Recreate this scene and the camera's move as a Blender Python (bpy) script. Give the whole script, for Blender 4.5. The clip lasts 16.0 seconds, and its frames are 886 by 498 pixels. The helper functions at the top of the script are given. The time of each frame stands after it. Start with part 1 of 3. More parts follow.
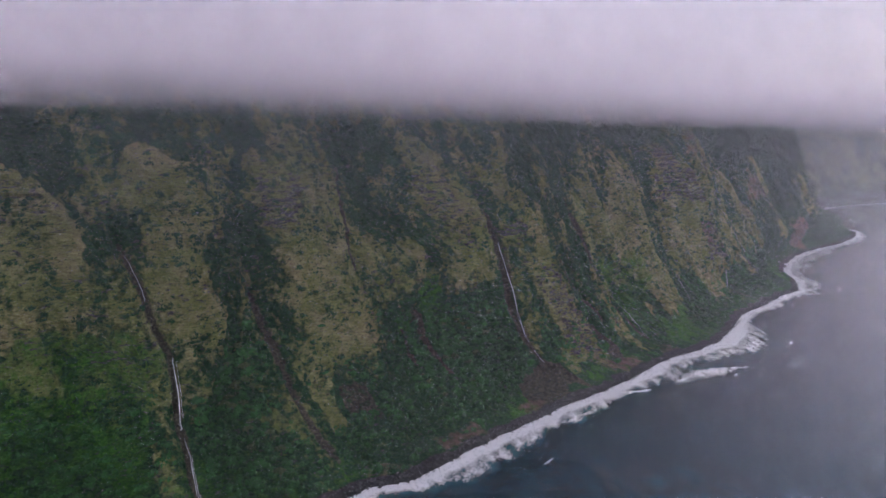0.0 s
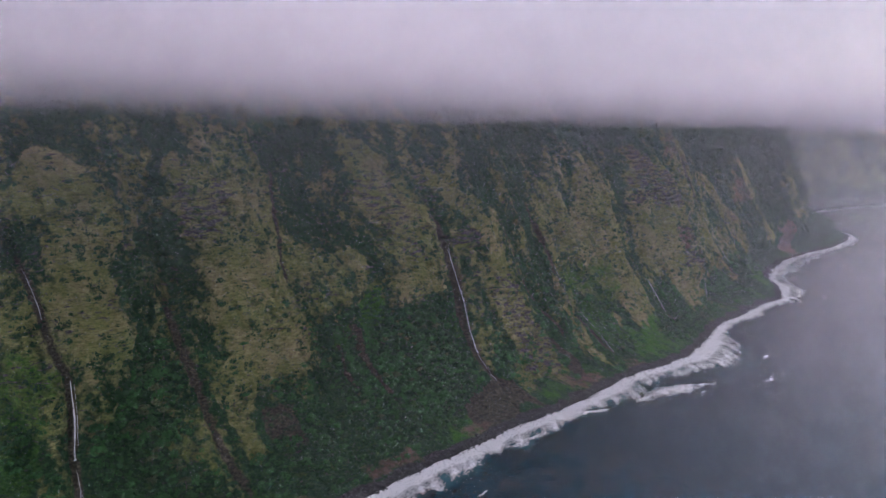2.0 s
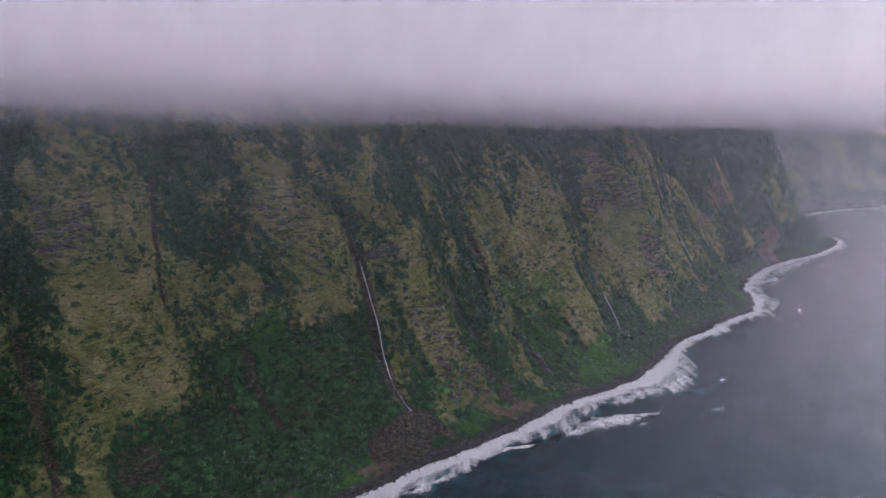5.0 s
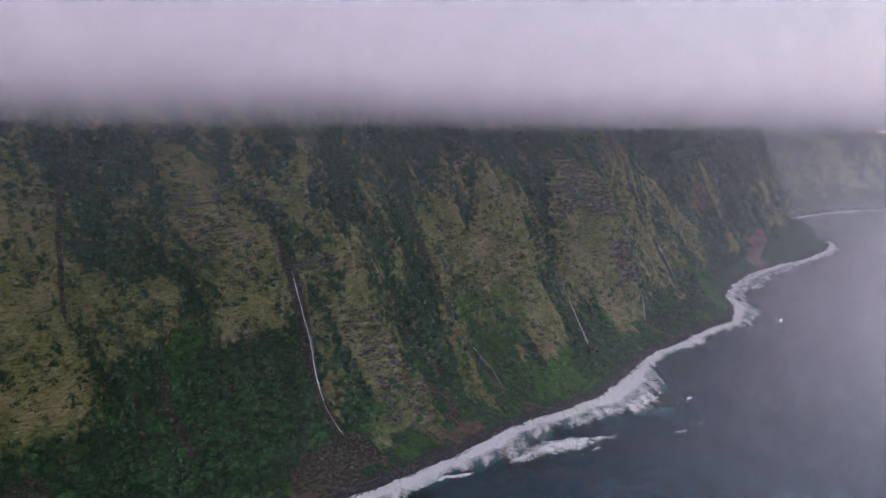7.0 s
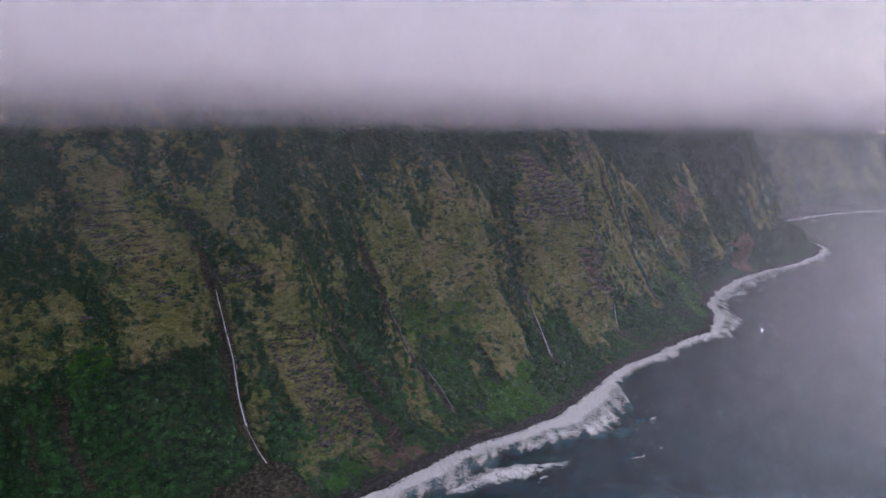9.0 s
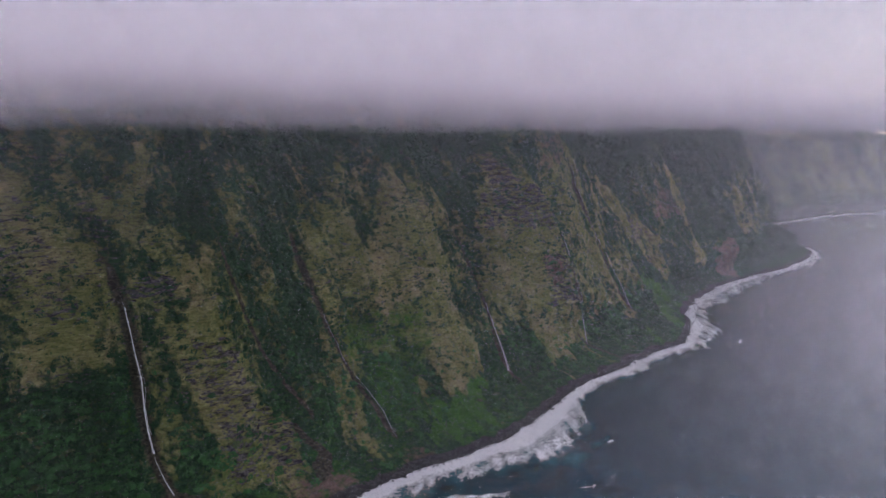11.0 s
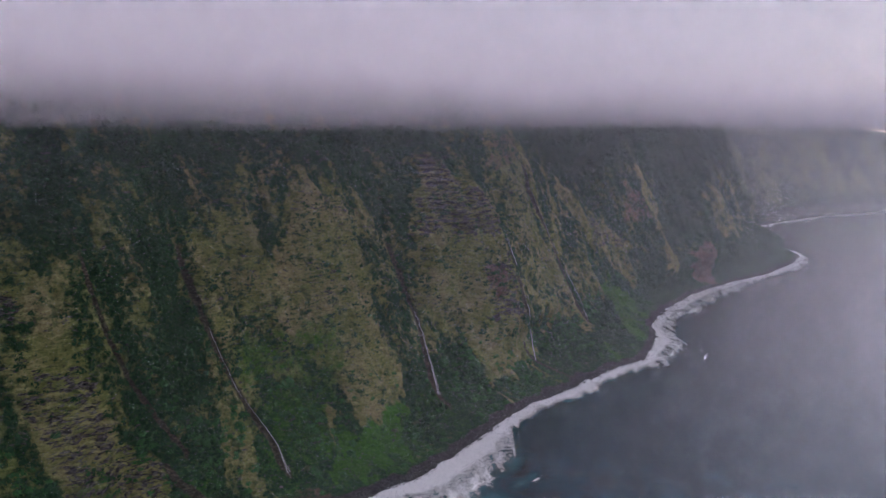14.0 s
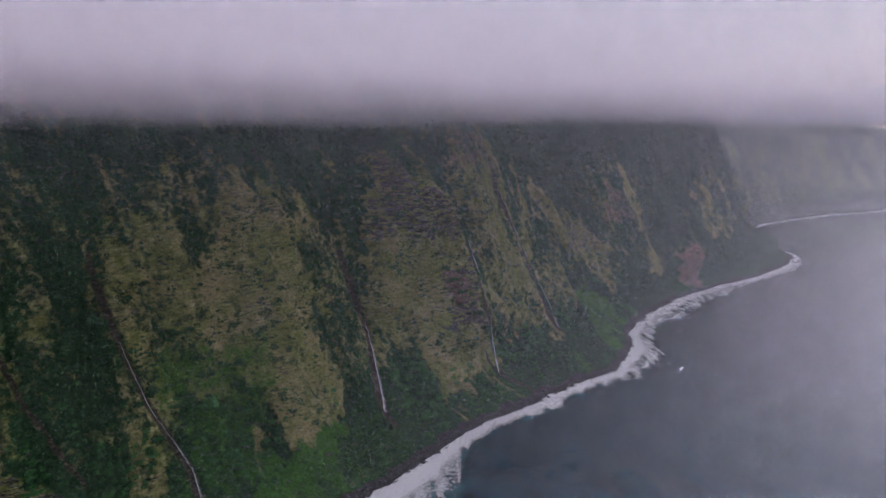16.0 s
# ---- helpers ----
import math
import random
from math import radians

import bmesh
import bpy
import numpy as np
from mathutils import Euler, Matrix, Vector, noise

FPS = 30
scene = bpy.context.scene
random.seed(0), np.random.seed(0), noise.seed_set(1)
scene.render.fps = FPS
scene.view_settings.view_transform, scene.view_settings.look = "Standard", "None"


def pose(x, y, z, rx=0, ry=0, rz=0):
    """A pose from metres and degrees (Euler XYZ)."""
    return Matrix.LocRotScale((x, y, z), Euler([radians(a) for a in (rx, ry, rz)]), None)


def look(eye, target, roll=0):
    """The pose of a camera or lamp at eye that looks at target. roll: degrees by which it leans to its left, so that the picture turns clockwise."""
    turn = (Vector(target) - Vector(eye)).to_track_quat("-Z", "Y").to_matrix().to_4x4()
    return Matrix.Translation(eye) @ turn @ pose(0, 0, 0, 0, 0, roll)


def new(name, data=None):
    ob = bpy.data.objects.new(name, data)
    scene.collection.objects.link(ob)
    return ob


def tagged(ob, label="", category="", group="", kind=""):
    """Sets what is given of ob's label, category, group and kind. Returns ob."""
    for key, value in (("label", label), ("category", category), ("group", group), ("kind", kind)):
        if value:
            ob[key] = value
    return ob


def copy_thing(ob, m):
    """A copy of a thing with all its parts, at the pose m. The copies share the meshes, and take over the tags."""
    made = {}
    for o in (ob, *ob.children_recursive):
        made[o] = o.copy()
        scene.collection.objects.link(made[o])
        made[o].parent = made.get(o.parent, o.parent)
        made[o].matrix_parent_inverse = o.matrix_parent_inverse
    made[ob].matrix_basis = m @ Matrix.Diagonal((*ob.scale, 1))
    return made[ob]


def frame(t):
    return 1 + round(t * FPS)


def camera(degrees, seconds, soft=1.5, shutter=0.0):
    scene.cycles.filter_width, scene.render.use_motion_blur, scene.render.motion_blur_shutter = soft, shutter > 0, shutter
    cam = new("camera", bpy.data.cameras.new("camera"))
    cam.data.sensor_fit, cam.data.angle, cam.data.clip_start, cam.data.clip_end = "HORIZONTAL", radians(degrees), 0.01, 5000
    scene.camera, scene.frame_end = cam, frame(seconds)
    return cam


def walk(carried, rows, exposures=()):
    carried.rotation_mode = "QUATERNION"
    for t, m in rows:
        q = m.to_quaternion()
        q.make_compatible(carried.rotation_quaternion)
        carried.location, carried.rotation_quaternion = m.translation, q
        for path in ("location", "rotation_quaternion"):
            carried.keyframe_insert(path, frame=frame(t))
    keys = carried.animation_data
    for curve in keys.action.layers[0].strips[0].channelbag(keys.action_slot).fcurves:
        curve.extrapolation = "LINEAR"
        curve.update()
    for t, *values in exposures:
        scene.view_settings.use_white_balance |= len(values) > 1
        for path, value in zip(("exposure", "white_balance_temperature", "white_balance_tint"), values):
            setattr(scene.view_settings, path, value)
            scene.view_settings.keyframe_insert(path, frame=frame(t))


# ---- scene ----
cam = camera(73.0, 16.0)
METRES, EYE, TILT, LEAN, TURN = 600.0, 282.4, -11.0, -0.2, 0.0
ROWS = [
    (0.0, -0.0003, -0.0005, 0.0003, -0.00, 0.00, 0.00),
    (0.5, 0.0257, 0.0174, 0.0038, 0.08, 0.02, 0.02),
    (1.0, 0.0519, 0.0354, 0.0077, 0.15, 0.04, 0.02),
    (1.5, 0.0782, 0.0535, 0.0118, 0.22, 0.05, 0.02),
    (2.0, 0.1045, 0.0716, 0.0161, 0.29, 0.08, 0.04),
    (2.5, 0.1308, 0.0897, 0.0205, 0.36, 0.10, 0.07),
    (3.0, 0.1569, 0.1080, 0.0250, 0.44, 0.11, 0.08),
    (3.5, 0.1830, 0.1263, 0.0297, 0.52, 0.11, 0.09),
    (4.0, 0.2090, 0.1446, 0.0343, 0.60, 0.09, 0.08),
    (6.5, 0.3361, 0.2372, 0.0573, 0.96, -0.06, -0.09),
    (7.0, 0.3610, 0.2558, 0.0617, 1.03, -0.07, -0.11),
    (7.5, 0.3857, 0.2746, 0.0659, 1.11, -0.06, -0.10),
    (8.0, 0.4102, 0.2933, 0.0700, 1.19, -0.06, -0.09),
    (8.5, 0.4345, 0.3121, 0.0740, 1.27, -0.06, -0.08),
    (9.0, 0.4587, 0.3309, 0.0778, 1.33, -0.03, -0.05),
    (11.5, 0.5779, 0.4259, 0.0950, 1.56, 0.07, -0.03),
    (12.0, 0.6014, 0.4451, 0.0981, 1.62, 0.08, -0.01),
    (12.5, 0.6249, 0.4644, 0.1012, 1.68, 0.10, 0.01),
    (13.0, 0.6483, 0.4838, 0.1042, 1.76, 0.12, 0.07),
    (13.5, 0.6716, 0.5033, 0.1072, 1.82, 0.11, 0.09),
    (14.0, 0.6948, 0.5229, 0.1103, 1.91, 0.06, 0.12),
    (14.5, 0.7180, 0.5427, 0.1135, 2.03, 0.00, 0.14),
    (15.0, 0.7410, 0.5627, 0.1168, 2.10, -0.04, 0.13),
    (15.5, 0.7640, 0.5829, 0.1203, 2.20, -0.08, 0.15),
    (16.0, 0.7867, 0.6033, 0.1240, 2.42, -0.17, 0.15),
]
walk(cam, [(t, pose(0, 0, EYE, TILT, LEAN, TURN) @ pose(METRES * x, METRES * y, METRES * z, 90 + pitch, roll, yaw)) for t, x, y, z, yaw, pitch, roll in ROWS],
     exposures=[(0, 0.49, 6150, 10.3), (9, 0.32, 6150, 10.5), (16, 0.18, 6150, 11.2)])

# ---- light ----
world = bpy.data.worlds.new("overcast_sky")
scene.world = world
world.use_nodes = True
wt = world.node_tree
sky = wt.nodes.new("ShaderNodeTexSky")
sky.sky_type, sky.sun_disc = "NISHITA", False
sky.sun_elevation, sky.sun_rotation = radians(20), radians(62)
sky.air_density, sky.dust_density = 1.0, 1.5
veil = wt.nodes.new("ShaderNodeMix")
veil.data_type = "RGBA"
veil.inputs[0].default_value = 0.6
veil.inputs[7].default_value = (5.9, 5.5, 6.2, 1)
wt.links.new(sky.outputs[0], veil.inputs[6])
wt.links.new(veil.outputs[2], wt.nodes["Background"].inputs[0])
wt.nodes["Background"].inputs[1].default_value = 0.15

sun = new("sun", bpy.data.lights.new("sun", "SUN"))
sun.data.energy, sun.data.angle, sun.data.color = 3.7, radians(12), (1.0, 0.89, 0.90)
sun.matrix_world = look((1660, 882, 684), (0, 0, 0))
scene.cycles.transparent_max_bounces = 128

# ---- materials ----
def material(name):
    m = bpy.data.materials.new(name)
    m.use_nodes = True
    return m, m.node_tree.nodes, m.node_tree.links, m.node_tree.nodes["Principled BSDF"]


def noise_node(nodes, links, scale, detail=4.0, rough=0.55, stretch=(1, 1, 1), offset=(0, 0, 0)):
    geo = nodes.new("ShaderNodeNewGeometry")
    mp = nodes.new("ShaderNodeMapping")
    mp.inputs["Scale"].default_value = stretch
    mp.inputs["Location"].default_value = offset
    n = nodes.new("ShaderNodeTexNoise")
    n.inputs["Scale"].default_value, n.inputs["Detail"].default_value, n.inputs["Roughness"].default_value = scale, detail, rough
    links.new(geo.outputs["Position"], mp.inputs[0])
    links.new(mp.outputs[0], n.inputs["Vector"])
    return n.outputs["Fac"]


def ramp(nodes, links, value, stops):
    r = nodes.new("ShaderNodeValToRGB")
    while len(r.color_ramp.elements) < len(stops):
        r.color_ramp.elements.new(0.5)
    for el, (pos, col) in zip(r.color_ramp.elements, stops):
        el.position, el.color = pos, (*col, 1)
    links.new(value, r.inputs[0])
    return r.outputs[0]


def mix(nodes, links, fac, a, b):
    m = nodes.new("ShaderNodeMix")
    m.data_type = "RGBA"
    links.new(fac, m.inputs[0])
    links.new(a, m.inputs[6])
    links.new(b, m.inputs[7])
    return m.outputs[2]


def calc(nodes, links, op, a, b, clamp=False):
    m = nodes.new("ShaderNodeMath")
    m.operation, m.use_clamp = op, clamp
    for k, v in enumerate((a, b)):
        if isinstance(v, (int, float)):
            m.inputs[k].default_value = v
        else:
            links.new(v, m.inputs[k])
    return m.outputs[0]


def bump(nodes, links, height, strength, distance, shader):
    b = nodes.new("ShaderNodeBump")
    b.inputs["Strength"].default_value, b.inputs["Distance"].default_value = strength, distance
    links.new(height, b.inputs["Height"])
    links.new(b.outputs[0], shader.inputs["Normal"])


def cliff_material():
    """Ground cover by its kind: dark scrub, dry grass, lush grass, bare rock, brown soil, beach stone."""
    m, nodes, links, bsdf = material("cliff_cover")
    def cover(name):
        a = nodes.new("ShaderNodeAttribute")
        a.attribute_name = name
        return a.outputs["Fac"]
    fine = noise_node(nodes, links, 0.45, 6, 0.65)
    mid = noise_node(nodes, links, 0.07, 5, 0.6)
    spots = noise_node(nodes, links, 0.15, 6, 0.62, offset=(31, 7, 3))
    ledges = noise_node(nodes, links, 0.11, 7, 0.72, stretch=(1, 1, 3.6), offset=(3, 17, 5))
    terrace = noise_node(nodes, links, 0.16, 5, 0.6, stretch=(1, 1, 4.5), offset=(9, 2, 8))
    turf = calc(nodes, links, "ADD", calc(nodes, links, "MULTIPLY", fine, 0.4), calc(nodes, links, "MULTIPLY", terrace, 0.6))
    strata = noise_node(nodes, links, 0.3, 6, 0.65, stretch=(1, 1, 2.6))
    scrub = ramp(nodes, links, fine, [(0.3, (0.006, 0.026, 0.012)), (0.5, (0.020, 0.062, 0.024)), (0.75, (0.066, 0.125, 0.038))])
    tan = ramp(nodes, links, turf, [(0.30, (0.11, 0.10, 0.046)), (0.5, (0.30, 0.268, 0.126)), (0.70, (0.44, 0.40, 0.205))])
    olive = ramp(nodes, links, turf, [(0.30, (0.060, 0.078, 0.022)), (0.5, (0.185, 0.200, 0.066)), (0.70, (0.30, 0.315, 0.12))])
    broad = noise_node(nodes, links, 0.028, 5, 0.65, offset=(12, 40, 6))
    dry = mix(nodes, links, calc(nodes, links, "MULTIPLY", calc(nodes, links, "SUBTRACT", broad, 0.34), 4.5, clamp=True), tan, olive)
    lush = ramp(nodes, links, fine, [(0.3, (0.020, 0.075, 0.012)), (0.5, (0.046, 0.140, 0.020)), (0.75, (0.105, 0.225, 0.035))])
    rock = ramp(nodes, links, strata, [(0.36, (0.022, 0.021, 0.024)), (0.5, (0.085, 0.078, 0.080)), (0.64, (0.20, 0.185, 0.165))])
    soil = ramp(nodes, links, strata, [(0.36, (0.026, 0.025, 0.019)), (0.52, (0.070, 0.063, 0.043)), (0.68, (0.16, 0.138, 0.092))])
    stone = ramp(nodes, links, fine, [(0.3, (0.022, 0.021, 0.023)), (0.55, (0.055, 0.050, 0.052)), (0.8, (0.12, 0.105, 0.10))])
    red = ramp(nodes, links, mid, [(0.3, (0.10, 0.066, 0.052)), (0.7, (0.24, 0.16, 0.125))])
    def spread(name, noise, soft, ragged):
        v = calc(nodes, links, "ADD", cover(name), calc(nodes, links, "MULTIPLY", calc(nodes, links, "SUBTRACT", noise, 0.5), ragged))
        return calc(nodes, links, "MULTIPLY", calc(nodes, links, "SUBTRACT", v, 0.5 - soft), 0.5 / soft, clamp=True)
    col = scrub
    for name, layer, noise, soft, ragged in (("dry", dry, spots, 0.22, 1.9), ("lush", lush, spots, 0.25, 1.3), ("rock", rock, ledges, 0.12, 3.0), ("soil", soil, spots, 0.15, 1.3),
                                             ("red", red, spots, 0.2, 1.5), ("stone", stone, fine, 0.2, 1.0)):
        col = mix(nodes, links, spread(name, noise, soft, ragged), col, layer)
    links.new(col, bsdf.inputs["Base Color"])
    bsdf.inputs["Roughness"].default_value = 0.95
    bsdf.inputs["Specular IOR Level"].default_value = 0.15
    both = calc(nodes, links, "ADD", calc(nodes, links, "ADD", fine, terrace), calc(nodes, links, "MULTIPLY", mid, 2.0))
    bump(nodes, links, both, 1.0, 3.0, bsdf)
    return m


def sea_material():
    m, nodes, links, bsdf = material("sea_water")
    swell = noise_node(nodes, links, 0.035, 4, 0.6)
    chop = noise_node(nodes, links, 0.14, 5, 0.65, stretch=(0.7, 1.3, 1))
    a = nodes.new("ShaderNodeAttribute")
    a.attribute_name = "shallow"
    deep = ramp(nodes, links, swell, [(0.3, (0.002, 0.022, 0.036)), (0.7, (0.006, 0.040, 0.060))])
    teal = ramp(nodes, links, chop, [(0.3, (0.020, 0.10, 0.115)), (0.7, (0.09, 0.31, 0.36))])
    links.new(mix(nodes, links, a.outputs["Fac"], deep, teal), bsdf.inputs["Base Color"])
    bsdf.inputs["Roughness"].default_value = 0.15
    bsdf.inputs["IOR"].default_value = 1.34
    bsdf.inputs["Specular IOR Level"].default_value = 0.35
    ripple = noise_node(nodes, links, 0.34, 4, 0.65, stretch=(0.6, 1.6, 1))
    h = calc(nodes, links, "ADD", calc(nodes, links, "MULTIPLY", swell, 1.5), calc(nodes, links, "ADD", chop, calc(nodes, links, "MULTIPLY", ripple, 0.9)))
    bump(nodes, links, h, 0.26, 1.2, bsdf)
    sheen, glance, both = nodes.new("ShaderNodeBsdfGlossy"), nodes.new("ShaderNodeLayerWeight"), nodes.new("ShaderNodeMixShader")
    sheen.inputs["Color"].default_value, sheen.inputs["Roughness"].default_value = (1.0, 0.94, 1.0, 1), 0.22
    links.new(bsdf.inputs["Normal"].links[0].from_socket, sheen.inputs["Normal"])
    links.new(calc(nodes, links, "MULTIPLY", calc(nodes, links, "POWER", glance.outputs["Facing"], 4.6), 1.15, clamp=True), both.inputs[0])
    links.new(bsdf.outputs[0], both.inputs[1])
    links.new(sheen.outputs[0], both.inputs[2])
    links.new(both.outputs[0], nodes["Material Output"].inputs[0])
    return m


def foam_material(name, cover_at, detail_scale):
    """White water: foam that breaks up into lace towards its edge."""
    m, nodes, links, bsdf = material(name)
    a = nodes.new("ShaderNodeAttribute")
    a.attribute_name = "froth"
    n1 = noise_node(nodes, links, detail_scale, 6, 0.7)
    n2 = noise_node(nodes, links, detail_scale * 0.2, 4, 0.6, offset=(5, 9, 1))
    v = calc(nodes, links, "ADD", a.outputs["Fac"], calc(nodes, links, "MULTIPLY", calc(nodes, links, "SUBTRACT", n1, 0.5), 1.15))
    v = calc(nodes, links, "ADD", v, calc(nodes, links, "MULTIPLY", calc(nodes, links, "SUBTRACT", n2, 0.5), 0.5))
    alpha = calc(nodes, links, "MULTIPLY", calc(nodes, links, "SUBTRACT", v, cover_at), 1.6, clamp=True)
    col = ramp(nodes, links, n1, [(0.3, (0.72, 0.77, 0.80)), (0.55, (0.93, 0.94, 0.95))])
    links.new(col, bsdf.inputs["Base Color"])
    links.new(alpha, bsdf.inputs["Alpha"])
    bsdf.inputs["Roughness"].default_value = 0.8
    bump(nodes, links, n1, 0.7, 0.6, bsdf)
    return m


def veil_material(name, density, scale, contrast, droplets):
    """Sheet that imitates cloud and haze: part see-through, part scattering light to both sides."""
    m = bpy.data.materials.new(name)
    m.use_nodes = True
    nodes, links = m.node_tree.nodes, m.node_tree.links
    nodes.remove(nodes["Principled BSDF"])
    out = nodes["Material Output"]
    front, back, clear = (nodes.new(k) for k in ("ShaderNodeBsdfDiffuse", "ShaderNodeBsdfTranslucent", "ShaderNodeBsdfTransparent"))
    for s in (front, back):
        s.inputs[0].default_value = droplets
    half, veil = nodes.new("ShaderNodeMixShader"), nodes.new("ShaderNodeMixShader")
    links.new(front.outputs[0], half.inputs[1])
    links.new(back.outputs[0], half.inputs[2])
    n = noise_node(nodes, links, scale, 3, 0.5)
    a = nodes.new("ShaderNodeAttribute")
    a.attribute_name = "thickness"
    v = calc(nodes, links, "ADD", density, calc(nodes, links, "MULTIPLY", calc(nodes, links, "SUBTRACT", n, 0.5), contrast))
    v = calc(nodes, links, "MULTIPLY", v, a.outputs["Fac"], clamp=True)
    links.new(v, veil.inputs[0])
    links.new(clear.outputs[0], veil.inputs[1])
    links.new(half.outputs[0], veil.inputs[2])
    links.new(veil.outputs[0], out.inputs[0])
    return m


CLIFF = cliff_material()
SEA = sea_material()
SURF = foam_material("surf_foam", 0.27, 0.42)
FALL = foam_material("falling_water", 0.42, 0.9)


def foliage_material(name, dark, light):
    m, nodes, links, bsdf = material(name)
    geo = nodes.new("ShaderNodeNewGeometry")
    broad = noise_node(nodes, links, 0.05, 3, 0.6)
    v = calc(nodes, links, "ADD", calc(nodes, links, "MULTIPLY", geo.outputs["Random Per Island"], 0.25), calc(nodes, links, "MULTIPLY", broad, 0.8))
    mid = tuple(0.45 * a + 0.55 * b * 0.8 for a, b in zip(dark, light))
    links.new(ramp(nodes, links, v, [(0.15, dark), (0.5, mid), (0.85, light)]), bsdf.inputs["Base Color"])
    bsdf.inputs["Roughness"].default_value = 0.75
    bsdf.inputs["Specular IOR Level"].default_value = 0.25
    return m


SCRUB = foliage_material("scrub_leaves", (0.007, 0.034, 0.014), (0.036, 0.112, 0.036))
FOREST = foliage_material("forest_leaves", (0.019, 0.076, 0.024), (0.062, 0.192, 0.046))
PALE = foliage_material("pale_leaves", (0.035, 0.065, 0.025), (0.13, 0.18, 0.07))


def bark_material():
    m, nodes, links, bsdf = material("bark")
    n = noise_node(nodes, links, 3.0, 4, 0.6, stretch=(1, 1, 0.3))
    links.new(ramp(nodes, links, n, [(0.3, (0.05, 0.042, 0.035)), (0.7, (0.16, 0.14, 0.12))]), bsdf.inputs["Base Color"])
    bsdf.inputs["Roughness"].default_value = 0.9
    return m


def boulder_material():
    m, nodes, links, bsdf = material("basalt")
    n = noise_node(nodes, links, 0.9, 5, 0.6)
    info = nodes.new("ShaderNodeObjectInfo")
    geo = nodes.new("ShaderNodeNewGeometry")
    v = calc(nodes, links, "ADD", calc(nodes, links, "MULTIPLY", n, 0.6), calc(nodes, links, "MULTIPLY", calc(nodes, links, "ADD", geo.outputs["Random Per Island"], info.outputs["Random"]), 0.2))
    links.new(ramp(nodes, links, v, [(0.25, (0.02, 0.019, 0.021)), (0.55, (0.055, 0.05, 0.05)), (0.85, (0.13, 0.115, 0.11))]), bsdf.inputs["Base Color"])
    bsdf.inputs["Roughness"].default_value = 0.7
    return m


BARK, BASALT = bark_material(), boulder_material()
CLOUD = [veil_material("cloud_vapour", 0.05 + 0.007 * k, 0.005, 0.08, (0.955, 0.92, 0.95, 1)) for k in range(28)]
# haze of the distance, imitated with translucent sheets
HAZE_SHEETS = [(c, veil_material("haze_veil", 0.009 + 0.013 * min(1, max(0, (c - 250) / 700)), 0.004, 0.006, (0.86, 0.90, 1.0, 1))) for c in range(-450, 1900, 85)]
FAR_HAZE_SHEETS = [(s0, veil_material("haze_veil", d, 0.004, 0.01, (0.88, 0.92, 1.0, 1))) for s0, d in ((1960, 0.15), (2120, 0.12), (2300, 0.12))]
FRONT_HAZE_SHEETS = [(w0, veil_material("front_haze_veil", 0.0085, 0.004, 0.008, (0.86, 0.93, 1.0, 1))) for w0 in (-235, -150)]

# ---- the coast: s runs along the shore, w inland from a straight guide line, h up ----
ORIGIN = np.array([-76.0, 424.8])
ALONG = np.array([0.7001, 0.7141])
INLAND = np.array([-0.7141, 0.7001])


def place(s, w):
    return ORIGIN[0] + s * ALONG[0] + w * INLAND[0], ORIGIN[1] + s * ALONG[1] + w * INLAND[1]


def vnoise(x, y, seed=0):
    """Smooth value noise from -1 to 1 on arrays."""
    xi, yi = np.floor(x).astype(np.int64), np.floor(y).astype(np.int64)
    fx, fy = x - xi, y - yi
    fx, fy = fx * fx * (3 - 2 * fx), fy * fy * (3 - 2 * fy)
    def lattice(i, j):
        n = (i * 374761393 + j * 668265263 + seed * 144665) & 0xFFFFFFFF
        n = ((n ^ (n >> 13)) * 1274126177) & 0xFFFFFFFF
        return ((n ^ (n >> 16)) & 0xFFFF) / 32767.5 - 1
    a, b, c, d = lattice(xi, yi), lattice(xi + 1, yi), lattice(xi, yi + 1), lattice(xi + 1, yi + 1)
    return (a * (1 - fx) + b * fx) * (1 - fy) + (c * (1 - fx) + d * fx) * fy


def fbm(x, y, octaves=4, seed=0, gain=0.5):
    total, amp = 0.0, 1.0
    for k in range(octaves):
        total = total + amp * vnoise(x * 2 ** k, y * 2 ** k, seed + 17 * k)
        amp *= gain
    return total


def smooth(a, b, x):
    t = np.clip((x - a) / (b - a), 0, 1)
    return t * t * (3 - 2 * t)


SHORE_S = [-336, 0, 63.2, 153.6, 256.8, 349.6, 453.6, 570.4, 640, 744.8, 834.4, 918.4, 960, 1043.2, 1101.6, 1209.6, 1320, 1455.2, 1575.2, 1720.8, 1840, 1876, 1936, 2048, 2283.2, 2474.4, 2650.4, 2888, 3440]
SHORE_W = [11.2, 0, -23.2, -28, -35.2, -49.6, -52.8, -75.2, -68, -56, -62.4, -64, -76, -52, -14.4, 12.8, 19.2, 8.8, -18.4, -23.2, -4.8, 16, 120, 224, 224.8, 196, 148, 48, -96]
BENCH_S = [-336, -136, -72, 0, 50, 88, 144, 190, 240, 300, 336, 400, 437, 468, 500, 560, 600, 650, 700, 755, 790, 838, 880, 935, 970, 1080, 1174, 1290, 1411, 1525, 1700, 1800, 1920, 3440]
BENCH_W = [112, 82, 44, 34, 45, 47, 43, 32, 18, 5, -3, -3, -2, 16, 30, 28, 16, 14, 20, 8, 0, -12, 2, 26, 26, 2, -19, -38, -50, -25, 4, 20, 0, 0]


